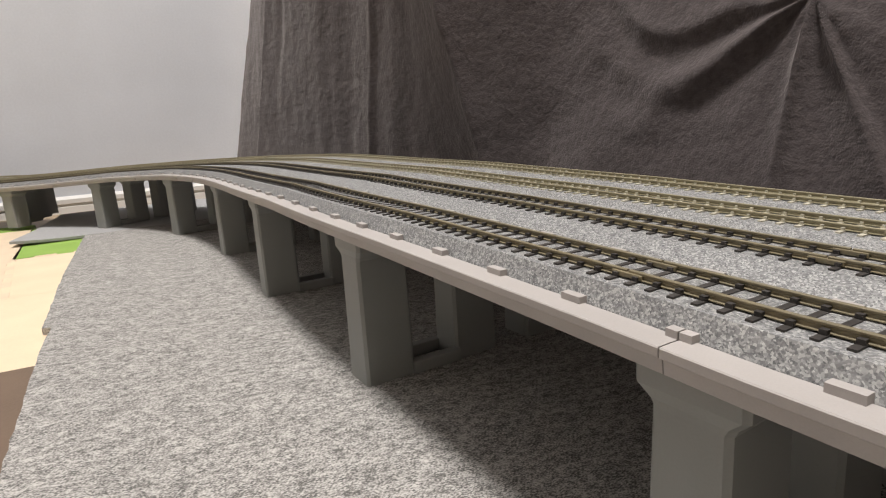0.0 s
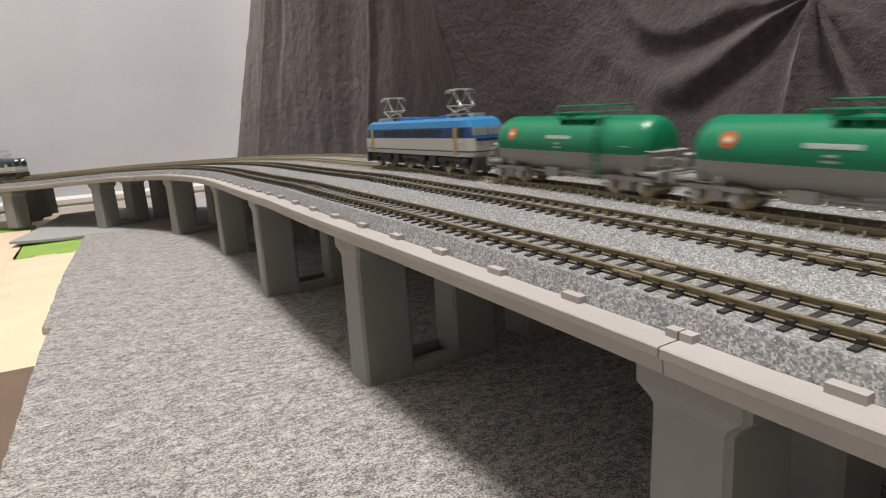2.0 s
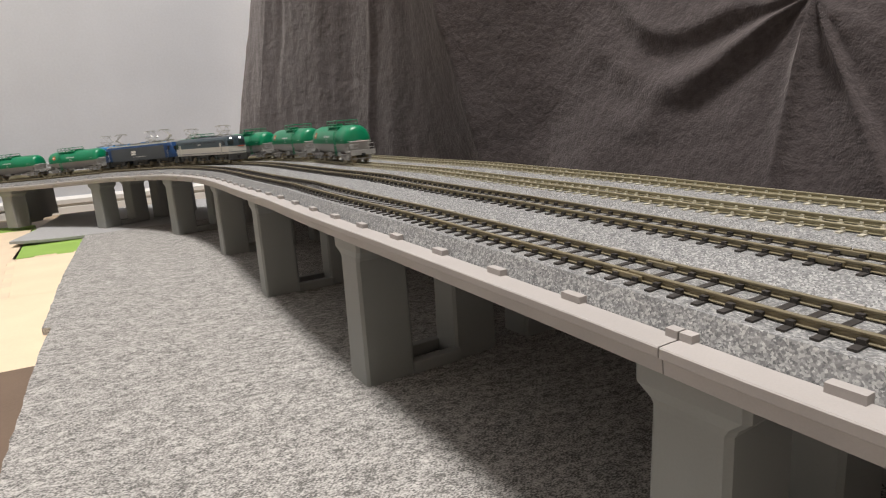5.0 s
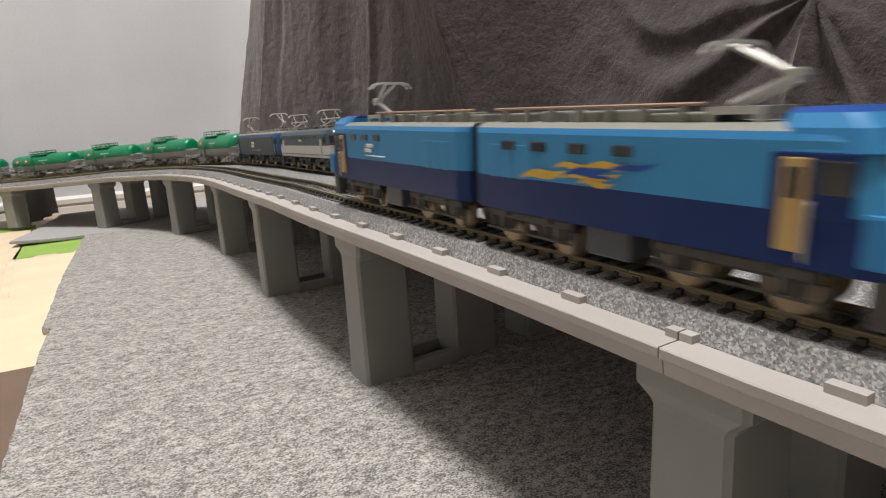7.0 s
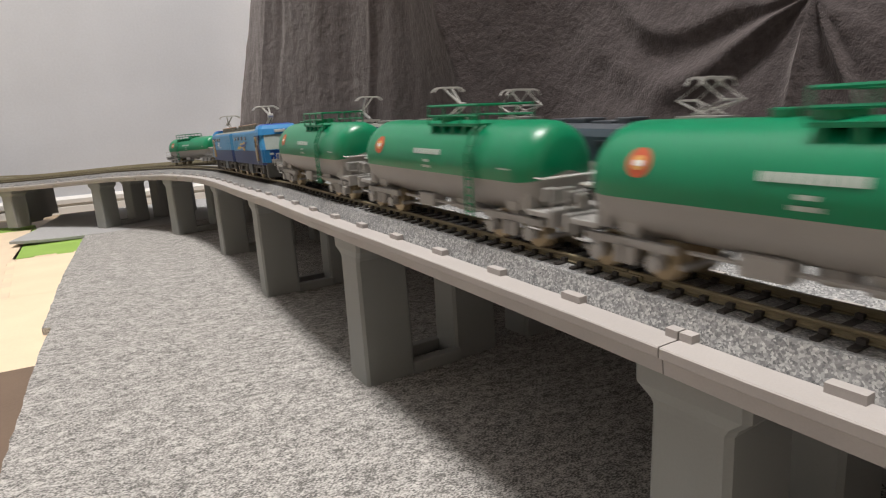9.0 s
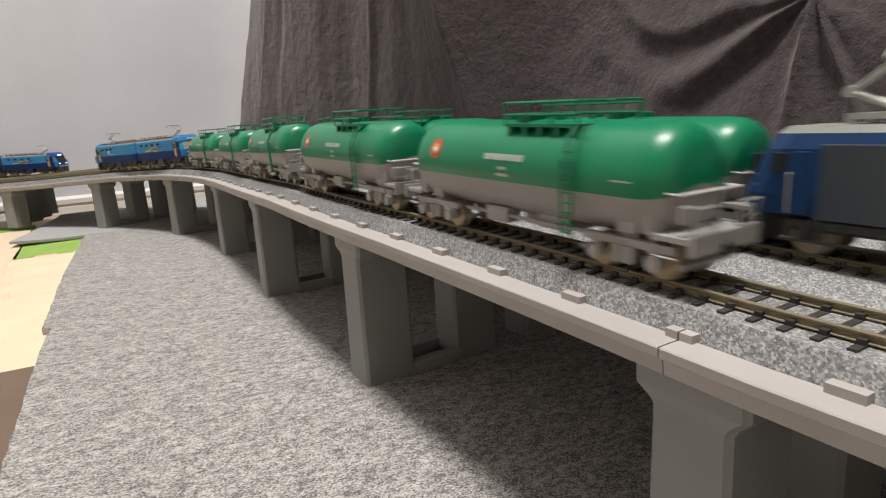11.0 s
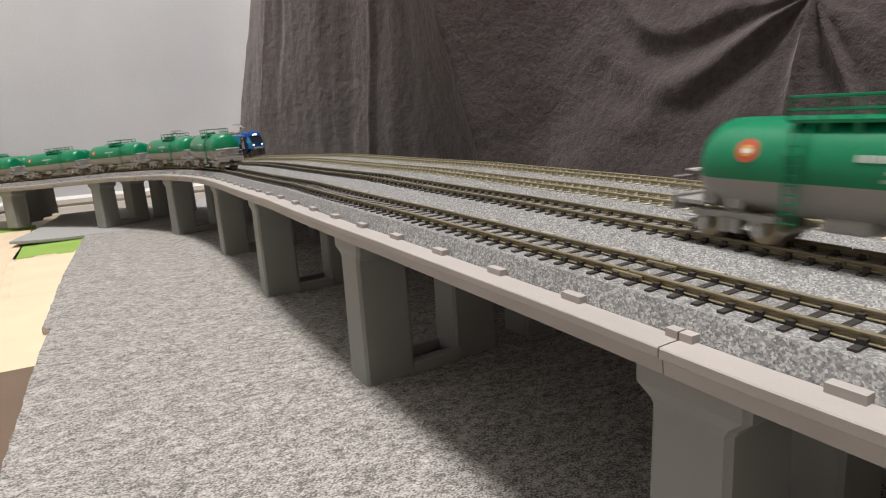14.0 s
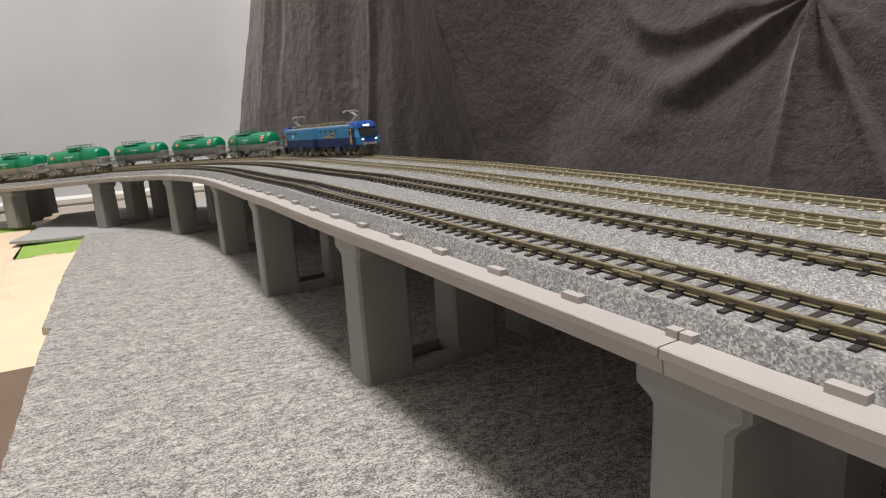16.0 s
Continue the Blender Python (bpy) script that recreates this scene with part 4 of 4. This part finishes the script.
def handrail(e, x, y, z0, z1, mat=M_PANTO):
    part("handrail", tube(bmesh.new(), [(x, y, z0), (x * 1.03, y, z0 + 0.0003), (x * 1.03, y, z1 - 0.0003), (x, y, z1)], 0.00022, 5), mat, e)


def double_loco(lit):
    """Two-section blue electric locomotive."""
    e = thing("electric_locomotive", "light blue and navy two-section electric locomotive on the rails", "locomotive", "locomotives")
    hw, half = 0.0096, 0.0815
    lev = ((0.0071, 0.98), (0.0136, 1.0), (0.0216, 1.0), (0.0226, 0.96), (0.0234, 0.82))
    cabs = (0.0, 0.0, 0.0042, 0.0056, 0.0068)
    flat = (0.0, 0.0, 0.0, 0.0, 0.0)
    for sy in (1, -1):
        y0, y1 = (0.0015, half) if sy > 0 else (-half, -0.0015)
        body = band_body(e, y0, y1, hw, lev, flat if sy > 0 else cabs, cabs if sy > 0 else flat, (M_NAVY, M_LIGHTBLUE, M_SKY, M_ROOF), "body", 0.0035, 0.90, "navy skirt, light blue sides and brighter blue roof edge")
        yc = sy * half
        # cab ends: navy side, windscreen, light bars
        for sx in (-1, 1):
            x = sx * hw
            add_box(e, "cab_side", x - sx * 0.0004, x + sx * 0.00015, yc - sy * 0.0050, yc - sy * 0.0150, 0.0130, 0.0204, M_NAVY, "navy cab side")
            add_box(e, "cab_window", x - sx * 0.0004, x + sx * 0.0003, yc - sy * 0.0052, yc - sy * 0.0092, 0.0158, 0.0196, M_GLASS, "dark cab side window")
            add_box(e, "door", x - sx * 0.0004, x + sx * 0.0005, yc - sy * 0.0102, yc - sy * 0.0134, 0.0090, 0.0198, M_GOLD, "gold cab door")
            add_box(e, "door_window", x - sx * 0.0004, x + sx * 0.0007, yc - sy * 0.0109, yc - sy * 0.0127, 0.0152, 0.0188, M_GLASS)
            handrail(e, x + sx * 0.0004, yc - sy * 0.0097, 0.0080, 0.0150)
            ws = (0.018, 0.026, 0.034) if sy > 0 else (0.020, 0.027, 0.035, 0.043)
            for w in ws:
                ya = yc - w if sy > 0 else -0.012 - (w - 0.020) * 1.25
                add_box(e, "side_window", x - sx * 0.0004, x + sx * 0.0003, ya, ya - 0.0042, 0.0186, 0.0203, M_GLASS)
            for q in (0.008, 0.012, 0.016):
                add_box(e, "panel", x - sx * 0.0004, x + sx * 0.0001, sy * q, sy * (q + 0.0032), 0.0134, 0.0196, M_LIGHTBLUE)
            if sy > 0:
                for k in range(2):
                    add_box(e, "emblem", x - sx * 0.0003, x + sx * 0.0003, 0.0490 - 0.001 * k, 0.0530 - 0.001 * k, 0.0156 + 0.0013 * k, 0.0166 + 0.0013 * k, M_WHITE)
                add_box(e, "lettering", x - sx * 0.0003, x + sx * 0.0003, 0.0410, 0.0530, 0.0146, 0.0149, M_WHITE)
            else:
                # a broad yellow wave that climbs towards the cab, crossed by a dark blue one
                for col, strokes in ((M_YELLOW, ((-0.0180, -0.0300, 0.0141, 0.0156, 0.0016), (-0.0290, -0.0420, 0.0147, 0.0158, 0.0013), (-0.0270, -0.0360, 0.0162, 0.0172, 0.0010), (-0.0350, -0.0450, 0.0166, 0.0176, 0.0012), (-0.0330, -0.0410, 0.0141, 0.0144, 0.0010))), (M_ROYAL, ((-0.0300, -0.0400, 0.0152, 0.0166, 0.0013), (-0.0390, -0.0500, 0.0160, 0.0182, 0.0009)))):
                    bm = bmesh.new()
                    for a, b, z0, z1, wide in strokes:
                        n = 8
                        lo, hi = [], []
                        for i in range(n + 1):
                            u = i / n
                            zc = z0 + (z1 - z0) * u + 0.0004 * math.sin(u * math.pi * 2)
                            hw_ = wide * (0.15 + 0.85 * math.sin(math.pi * min(1, u * 0.8 + 0.1))) / 2
                            out = x + sx * (0.00025 if col is M_YELLOW else 0.0004)
                            lo.append(bm.verts.new((out, a + (b - a) * u, zc - hw_)))
                            hi.append(bm.verts.new((out, a + (b - a) * u - 0.0008, zc + hw_)))
                        for i in range(n):
                            bm.faces.new((lo[i], lo[i + 1], hi[i + 1], hi[i]))
                    part("wave_decal", bm, col, e, "yellow wave decal" if col is M_YELLOW else "dark blue wave decal")
                add_box(e, "lettering", x, x + sx * 0.0003, -0.036, -0.041, 0.0150, 0.0156, M_ROYAL)
        # front
        bm = bmesh.new()
        vs = [(-0.0080, yc + sy * 0.0002, 0.0136), (0.0080, yc + sy * 0.0002, 0.0136), (0.0076, yc - sy * 0.0036, 0.0202), (-0.0076, yc - sy * 0.0036, 0.0202)]
        bm.faces.new([bm.verts.new(v) for v in (vs if sy < 0 else vs[::-1])])
        g = bmesh.ops.solidify(bm, geom=bm.faces[:], thickness=0.0004)
        bmesh.ops.translate(bm, verts=bm.verts, vec=(0, sy * 0.0003, 0.0003))
        # unlit loco's rear glass is coloured pale for a reflection, the others stay dark
        part("windscreen", fixed(bm), M_GLASS if sy > 0 or lit else M_PALE_GLARE, e, "wide raked windscreen")
        add_box(e, "marker_panel", -0.0024, 0.0024, yc - sy * 0.0022, yc - sy * 0.0050, 0.0213, 0.0225, M_LAMP if (lit and sy < 0) else M_WHITE)
        for sx in (-1, 1):
            add_box(e, "headlight", sx * 0.0048, sx * 0.0066, yc - sy * 0.0004, yc + sy * 0.0006, 0.0114, 0.0124, M_LAMP if (lit and sy < 0) else M_PALE_GLARE, "headlight")
            add_box(e, "nose_panel", sx * 0.0062, sx * 0.0088, yc - sy * 0.0006, yc + sy * 0.0004, 0.0082, 0.0140, M_SKY)
            handrail(e, sx * 0.0050, yc + sy * 0.0007, 0.0066, 0.0104)
            add_box(e, "nose_corner", sx * hw * 0.90, sx * (hw + 0.0002), yc - sy * 0.0038, yc - sy * 0.0002, 0.0083, 0.0142, M_SKY, "bright blue nose corner", 0.0004)
        add_box(e, "snow_plough", -0.0084, 0.0084, yc - sy * 0.0030, yc + sy * 0.0005, 0.0014, 0.0080, M_DARK, bevel=0.0006)
        add_box(e, "coupler", -0.0012, 0.0012, yc, yc + sy * 0.0030, 0.0046, 0.0064, M_BLACK)
        roof_gear(e, *sorted((sy * 0.004, sy * (half - 0.028))), 0.0240, M_ROOF, M_COPPER, 3 + sy)
        single_arm(e, sy * (half - 0.0240), 0.0244, sy, 0.0090)
        rf = ((0.0204, 1.005), (0.0230, 0.96), (0.0246, 0.84), (0.0252, 0.66))
        ya, yb = yc - sy * 0.0150, yc - sy * 0.0026
        up = (0.0, 0.0012, 0.0030, 0.0046)
        band_body(e, min(ya, yb), max(ya, yb), hw, rf, (0, 0, 0, 0) if sy > 0 else up, up if sy > 0 else (0, 0, 0, 0), (M_ROYAL if lit else M_SKY, M_ROYAL if lit else M_SKY, M_ROYAL), "cab_roof", 0.002, 0.92, "domed bright blue cab roof")
        add_box(e, "nose_band", -0.0076, 0.0076, yc - sy * 0.0006, yc + sy * 0.0003, 0.0094, 0.0136, M_ROYAL)
        add_box(e, "nose_grille", -0.0060, 0.0060, yc - sy * 0.0006, yc + sy * 0.0008, 0.0078, 0.0096, M_FRAME)
        for y in (sy * 0.0180, sy * (half - 0.0210)):
            loco_bogie(e, y, (-0.0082, 0.0082))
        add_box(e, "battery_box", -0.0082, 0.0082, sy * 0.0345, sy * 0.0440, 0.0022, 0.0083, M_CHARCOAL, bevel=0.0005)
    add_box(e, "gangway", -0.0070, 0.0070, -0.0016, 0.0016, 0.0070, 0.0226, M_BLACK)
    return e


def express_loco():
    """Blue and white electric locomotive with a raked nose."""
    e = thing("electric_locomotive", "blue over white electric locomotive with gold doors, on the rails", "locomotive", "locomotives")
    hw, half = 0.0096, 0.0595
    lev = ((0.0074, 0.96), (0.0092, 1.0), (0.0097, 1.0), (0.0146, 1.0), (0.0188, 0.99), (0.0214, 0.93), (0.0226, 0.76))
    cabs = (0.0006, 0.0, 0.0, 0.0004, 0.0030, 0.0050, 0.0075)
    band_body(e, -half, half, hw, lev, cabs, cabs, (M_LOCOWHITE, M_DEEP, M_LOCOWHITE, M_DEEP, M_SKY, M_SKY), "body", 0.005, 0.88, "white lower body, blue upper body and roof")
    for sy in (-1, 1):
        yc = sy * half
        for sx in (-1, 1):
            x = sx * hw
            add_box(e, "door", x - sx * 0.0004, x + sx * 0.0004, yc - sy * 0.0118, yc - sy * 0.0146, 0.0082, 0.0186, M_GOLD, "gold cab door")
            add_box(e, "cab_window", x - sx * 0.0004, x + sx * 0.0002, yc - sy * 0.0066, yc - sy * 0.0105, 0.0152, 0.0186, M_GLASS, "dark cab window")
            add_box(e, "number_plate", x - sx * 0.0004, x + sx * 0.0002, yc - sy * 0.0075, yc - sy * 0.0110, 0.0128, 0.0134, M_WHITE)
            handrail(e, x + sx * 0.0004, yc - sy * 0.0112, 0.0080, 0.0146)
            # pale colour here is the reflection on the raked glass
            add_box(e, "windscreen", sx * 0.0006, sx * 0.0078, yc - sy * 0.0022, yc - sy * 0.0010, 0.0154, 0.0186, M_PALE_GLARE, "raked windscreen with pale glare painted in")
            add_box(e, "headlight", sx * 0.0042, sx * 0.0068, yc - sy * 0.0008, yc + sy * 0.0005, 0.0118, 0.0132, M_PALE_GLARE)
            for i in range(8):
                y = -0.033 + i * 0.0086
                add_box(e, "side_grille", x - sx * 0.0004, x + sx * 0.0002, y, y + 0.0070, 0.0156, 0.0184, M_CHARCOAL)
        add_box(e, "nose_stripe", -0.0072, 0.0072, yc - sy * 0.0008, yc + sy * 0.0003, 0.0134, 0.0146, M_DEEP)
        add_box(e, "buffer_beam", -0.0084, 0.0084, yc - sy * 0.0020, yc + sy * 0.0006, 0.0022, 0.0076, M_DARK, bevel=0.0005)
        add_box(e, "coupler", -0.0012, 0.0012, yc, yc + sy * 0.0024, 0.0042, 0.0060, M_BLACK)
        diamond(e, sy * 0.0360, 0.0232, 0.0105)
        loco_bogie(e, sy * 0.0400, (-0.0086, 0.0086))
    loco_bogie(e, 0, (-0.0086, 0.0086))
    for sy in (-1, 1):
        add_box(e, "air_tank", -0.0080, 0.0080, sy * 0.0170, sy * 0.0235, 0.0026, 0.0076, M_DARK, bevel=0.0008)
    roof_gear(e, -0.026, 0.026, 0.0226, M_SKY, None, 7)
    for y in (-0.049, 0.049):
        add_box(e, "roof_box", -0.0030, 0.0030, y - 0.002, y + 0.002, 0.0218, 0.0240, M_PALE_GLARE)
    return e


def box_loco(lit):
    """Slate blue and white box-cab electric locomotive."""
    e = thing("electric_locomotive", "slate blue and white box-cab electric locomotive, headlamps lit", "locomotive", "locomotives")
    hw, half = 0.0094, 0.0535
    lev = ((0.0074, 0.97), (0.0088, 1.0), (0.0092, 1.0), (0.0138, 1.0), (0.0196, 1.0), (0.0214, 0.93), (0.0224, 0.74))
    cabs = (0.0, 0.0, 0.0, 0.0, 0.0010, 0.0016, 0.0030)
    band_body(e, -half, half, hw, lev, cabs, cabs, (M_LOCOWHITE, M_SLATE, M_LOCOWHITE, M_SLATE, M_SLATE, M_CHARCOAL), "body", 0.003, 0.93, "white lower body, slate blue upper body")
    for sy in (-1, 1):
        yc = sy * half
        for sx in (-1, 1):
            x = sx * hw
            add_box(e, "door", x - sx * 0.0004, x + sx * 0.0004, yc - sy * 0.0100, yc - sy * 0.0126, 0.0090, 0.0170, M_LOCOWHITE, "cab door")
            add_box(e, "cab_window", x - sx * 0.0004, x + sx * 0.0002, yc - sy * 0.0030, yc - sy * 0.0075, 0.0148, 0.0184, M_GLASS, "dark cab window")
            handrail(e, x + sx * 0.0004, yc - sy * 0.0094, 0.0080, 0.0150)
            add_box(e, "windscreen", sx * 0.0026, sx * 0.0078, yc - sy * 0.0014, yc + sy * 0.0002, 0.0150, 0.0186, M_GLASS, "dark windscreen")
            add_box(e, "headlight", sx * 0.0036, sx * 0.0049, yc - sy * 0.0020, yc - sy * 0.0002, 0.0199, 0.0211, M_LAMP if (lit and sy < 0) else M_PALE_GLARE, "headlamp")
            for i in range(7):
                y = -0.034 + i * 0.0098
                add_box(e, "louvre", x - sx * 0.0004, x + sx * 0.0002, y, y + 0.0060, 0.0174, 0.0188, M_CHARCOAL)
            add_box(e, "number_plate", x - sx * 0.0003, x + sx * 0.0003, -0.003, 0.003, 0.0160, 0.0172, M_WHITE)
        add_box(e, "end_door", -0.0018, 0.0018, yc - sy * 0.0012, yc + sy * 0.0002, 0.0140, 0.0192, M_SLATE)
        add_box(e, "end_stripe", -0.0088, 0.0088, yc - sy * 0.0010, yc + sy * 0.0002, 0.0089, 0.0092, M_SLATE)
        add_box(e, "red_plate", 0.0010, 0.0070, yc - sy * 0.0010, yc + sy * 0.0003, 0.0130, 0.0138, M_RED)
        add_box(e, "buffer_beam", -0.0084, 0.0084, yc - sy * 0.0020, yc + sy * 0.0006, 0.0020, 0.0075, M_DARK, bevel=0.0005)
        add_box(e, "coupler", -0.0012, 0.0012, yc, yc + sy * 0.0024, 0.0042, 0.0060, M_BLACK)
        diamond(e, sy * 0.0330, 0.0230, 0.0085)
        loco_bogie(e, sy * 0.0365, (-0.0084, 0.0084))
    loco_bogie(e, 0, (-0.0084, 0.0084))
    roof_gear(e, -0.024, 0.024, 0.0224, M_CHARCOAL, None, 9)
    return e


def panel_loco():
    """Deep blue electric locomotive with charcoal side panels."""
    e = thing("electric_locomotive", "deep blue electric locomotive with charcoal sides, on the rails", "locomotive", "locomotives")
    hw, half = 0.0096, 0.0585
    lev = ((0.0076, 0.97), (0.0110, 1.0), (0.0190, 1.0), (0.0216, 0.93), (0.0228, 0.80))
    cabs = (0.0, 0.0, 0.0036, 0.0052, 0.0064)
    band_body(e, -half, half, hw, lev, cabs, cabs, (M_DEEP, M_DEEP, M_DEEP, M_ROOF), "body", 0.004, 0.90, "deep blue body")
    for sy in (-1, 1):
        yc = sy * half
        for sx in (-1, 1):
            x = sx * hw
            add_box(e, "side_panel", x - sx * 0.0004, x + sx * 0.0002, 0.0002 * sy, sy * 0.0440, 0.0072, 0.0198, M_CHARCOAL, "charcoal side panel")
            add_box(e, "cab_window", x - sx * 0.0004, x + sx * 0.0002, yc - sy * 0.0056, yc - sy * 0.0086, 0.0148, 0.0184, M_GLASS)
            add_box(e, "door", x - sx * 0.0004, x + sx * 0.0003, yc - sy * 0.0098, yc - sy * 0.0124, 0.0080, 0.0186, M_DEEP)
            add_box(e, "headlight", sx * 0.0044, sx * 0.0070, yc - sy * 0.0006, yc + sy * 0.0005, 0.0104, 0.0118, M_PALE_GLARE)
            handrail(e, x + sx * 0.0003, yc - sy * 0.0094, 0.0080, 0.0150)
        add_box(e, "windscreen", -0.0076, 0.0076, yc - sy * 0.0026, yc - sy * 0.0004, 0.0142, 0.0180, M_GLASS, "wide dark windscreen")
        add_box(e, "snow_plough", -0.0084, 0.0084, yc - sy * 0.0030, yc + sy * 0.0005, 0.0014, 0.0080, M_DARK, bevel=0.0006)
        add_box(e, "coupler", -0.0012, 0.0012, yc, yc + sy * 0.0024, 0.0044, 0.0062, M_BLACK)
        single_arm(e, sy * 0.0390, 0.0236, sy, 0.0105)
        loco_bogie(e, sy * 0.0385, (-0.0084, 0.0084))
    for sx in (-1, 1):
        x = sx * hw
        for k in range(2):
            add_box(e, "emblem", x, x + sx * 0.0004, 0.0020 + 0.001 * k, 0.0090 + 0.001 * k, 0.0148 - 0.0022 * k, 0.0166 - 0.0022 * k, M_WHITE)
        add_box(e, "lettering", x, x + sx * 0.0004, -0.0140, 0.0080, 0.0106, 0.0109, M_WHITE)
    loco_bogie(e, 0, (-0.0084, 0.0084))
    roof_gear(e, -0.026, 0.026, 0.0228, M_ROOF, None, 11)
    return e


# ---------------------------------------------------------------- trains: which vehicles, in line order away from their head
PITCH_CAR = 0.0907


def make_trains():
    """Trains as (track, direction along the line, head places (t, running length), vehicles with half length and bogie reach)."""
    first, first_d = tank_car(False), tank_car(True)
    used = {"plain": 0, "plate": 0}

    def cars(n, k, plate=False):
        key = "plate" if plate else "plain"
        src = first_d if plate else first
        out = []
        for _ in range(n):
            used[key] += 1
            c = src if used[key] == 1 else copy_thing(src, Matrix.Identity(4))
            c.scale = (k, k, k)
            out.append((c, PITCH_CAR * k / 2, 0.0278 * k))
        return out
    two, two_lit = double_loco(False), double_loco(True)
    two.scale, two_lit.scale = (1.0, 0.925, 1.02), (0.974, 0.905, 1.0)
    express, boxy, panelled = express_loco(), box_loco(True), panel_loco()
    express.scale, boxy.scale, panelled.scale = (0.97, 0.925, 1.04), (0.98, 0.895, 0.99), (0.98, 0.92, 0.99)
    return [(2, 1, HEAD_A, [(express, 0.0596, 0.037)] + cars(4, 0.96)),
            (0, 1, HEAD_C, [(two, 0.0866, 0.0495)] + cars(5, 1.0)),
            (1, -1, HEAD_B, [(boxy, 0.0495, 0.0327), (panelled, 0.0548, 0.0354)] + cars(4, 0.977)),
            (3, -1, HEAD_D, [(two_lit, 0.0866, 0.0485)] + cars(5, 0.974, True))]


# seconds, running length of the train's head from the line's zero
HEAD_A = ((0, -0.0468), (1, 0.1145), (2, 0.2775), (3, 0.4375), (4, 0.5990), (16, 2.536))
HEAD_B = ((4, 0.5832), (6.5, 0.2986), (8, 0.1300), (11.5, -0.2365), (12, -0.2912), (13, -0.4032), (13.5, -0.4619))
HEAD_C = ((6.5, 0.0949), (7, 0.1572), (7.5, 0.2157), (8.5, 0.3371), (9, 0.3976), (11.5, 0.7000), (12, 0.7582), (13, 0.8766), (13.5, 0.9386))
HEAD_D = ((14.5, 0.4988), (16, 0.3479))
# how the running length grows along the line
STRETCH = ((-0.3, 0.967), (0.0, 0.924), (0.1, 0.9285), (0.2, 1.035), (0.3, 1.022), (0.4, 1.016), (0.5, 1.043), (0.6, 1.01), (0.7, 1.002), (0.85, 1.0))


class Rail:
    """Running lengths along one track: place(d) is the s at running length d, over several laps."""

    def __init__(self, o):
        n = len(LINE)
        self.at = S_FIRST + STEP * np.arange(n + 1)
        pts = [on_line(s, o, Z_RAIL) for s in self.at]
        grow = np.interp(self.at[:-1], [a for a, _ in STRETCH], [b for _, b in STRETCH])
        self.cum = np.concatenate([[0.0], np.cumsum(np.array([(b - a).length for a, b in zip(pts, pts[1:])]) / grow)])
        self.lap = self.cum[-1]
        self.zero = float(np.interp(0.0, self.at, self.cum))

    def place(self, d):
        d += self.zero
        k = math.floor(d / self.lap)
        return k * LOOP + float(np.interp(d - k * self.lap, self.cum, self.at))


def head_at(rows, t):
    """The head's running length at t; beyond the rows it keeps the train's speed."""
    ts, ds = [r[0] for r in rows], [r[1] for r in rows]
    mean = (ds[-1] - ds[0]) / (ts[-1] - ts[0])
    if t <= ts[0]:
        return ds[0] + mean * (t - ts[0])
    if t >= ts[-1]:
        return ds[-1] + mean * (t - ts[-1])
    return float(np.interp(t, ts, ds))


def ride(rail, d, o, reach):
    """The pose of a vehicle in the middle at length d, whose bogies stand on the rails reach before and behind it."""
    s = rail.place(d)
    a, b = on_line(rail.place(d - reach), o, Z_RAIL), on_line(rail.place(d + reach), o, Z_RAIL)
    y = (b - a).normalized()
    c = on_line(s, o + 0.0045, Z_RAIL) - on_line(s, o - 0.0045, Z_RAIL)
    x = (c - y * c.dot(y)).normalized()
    m = Matrix((x, y, x.cross(y))).transposed().to_4x4()
    m.translation = (a + b) / 2
    return m


def motions():
    for track, way, heads, vehicles in TRAINS:
        rail = Rail(TRACKS[track])
        back = 0.0
        for ob, half, reach in vehicles:
            mid = back + half
            back += 2 * half
            rows = []
            for i in range(81):
                t = i * 0.2
                # smooth the head's speed over half a second
                h = sum(head_at(heads, t + d) for d in (-0.25, -0.125, 0, 0.125, 0.25)) / 5
                turn = pose(0, 0, 0, 0, 0, 180 if way < 0 and reach < 0.03 else 0)
                rows.append((t, ride(rail, h - way * mid, TRACKS[track], reach) @ turn))
            walk(ob, rows)


TRAINS = make_trains()
viaduct()
piers()
motions()
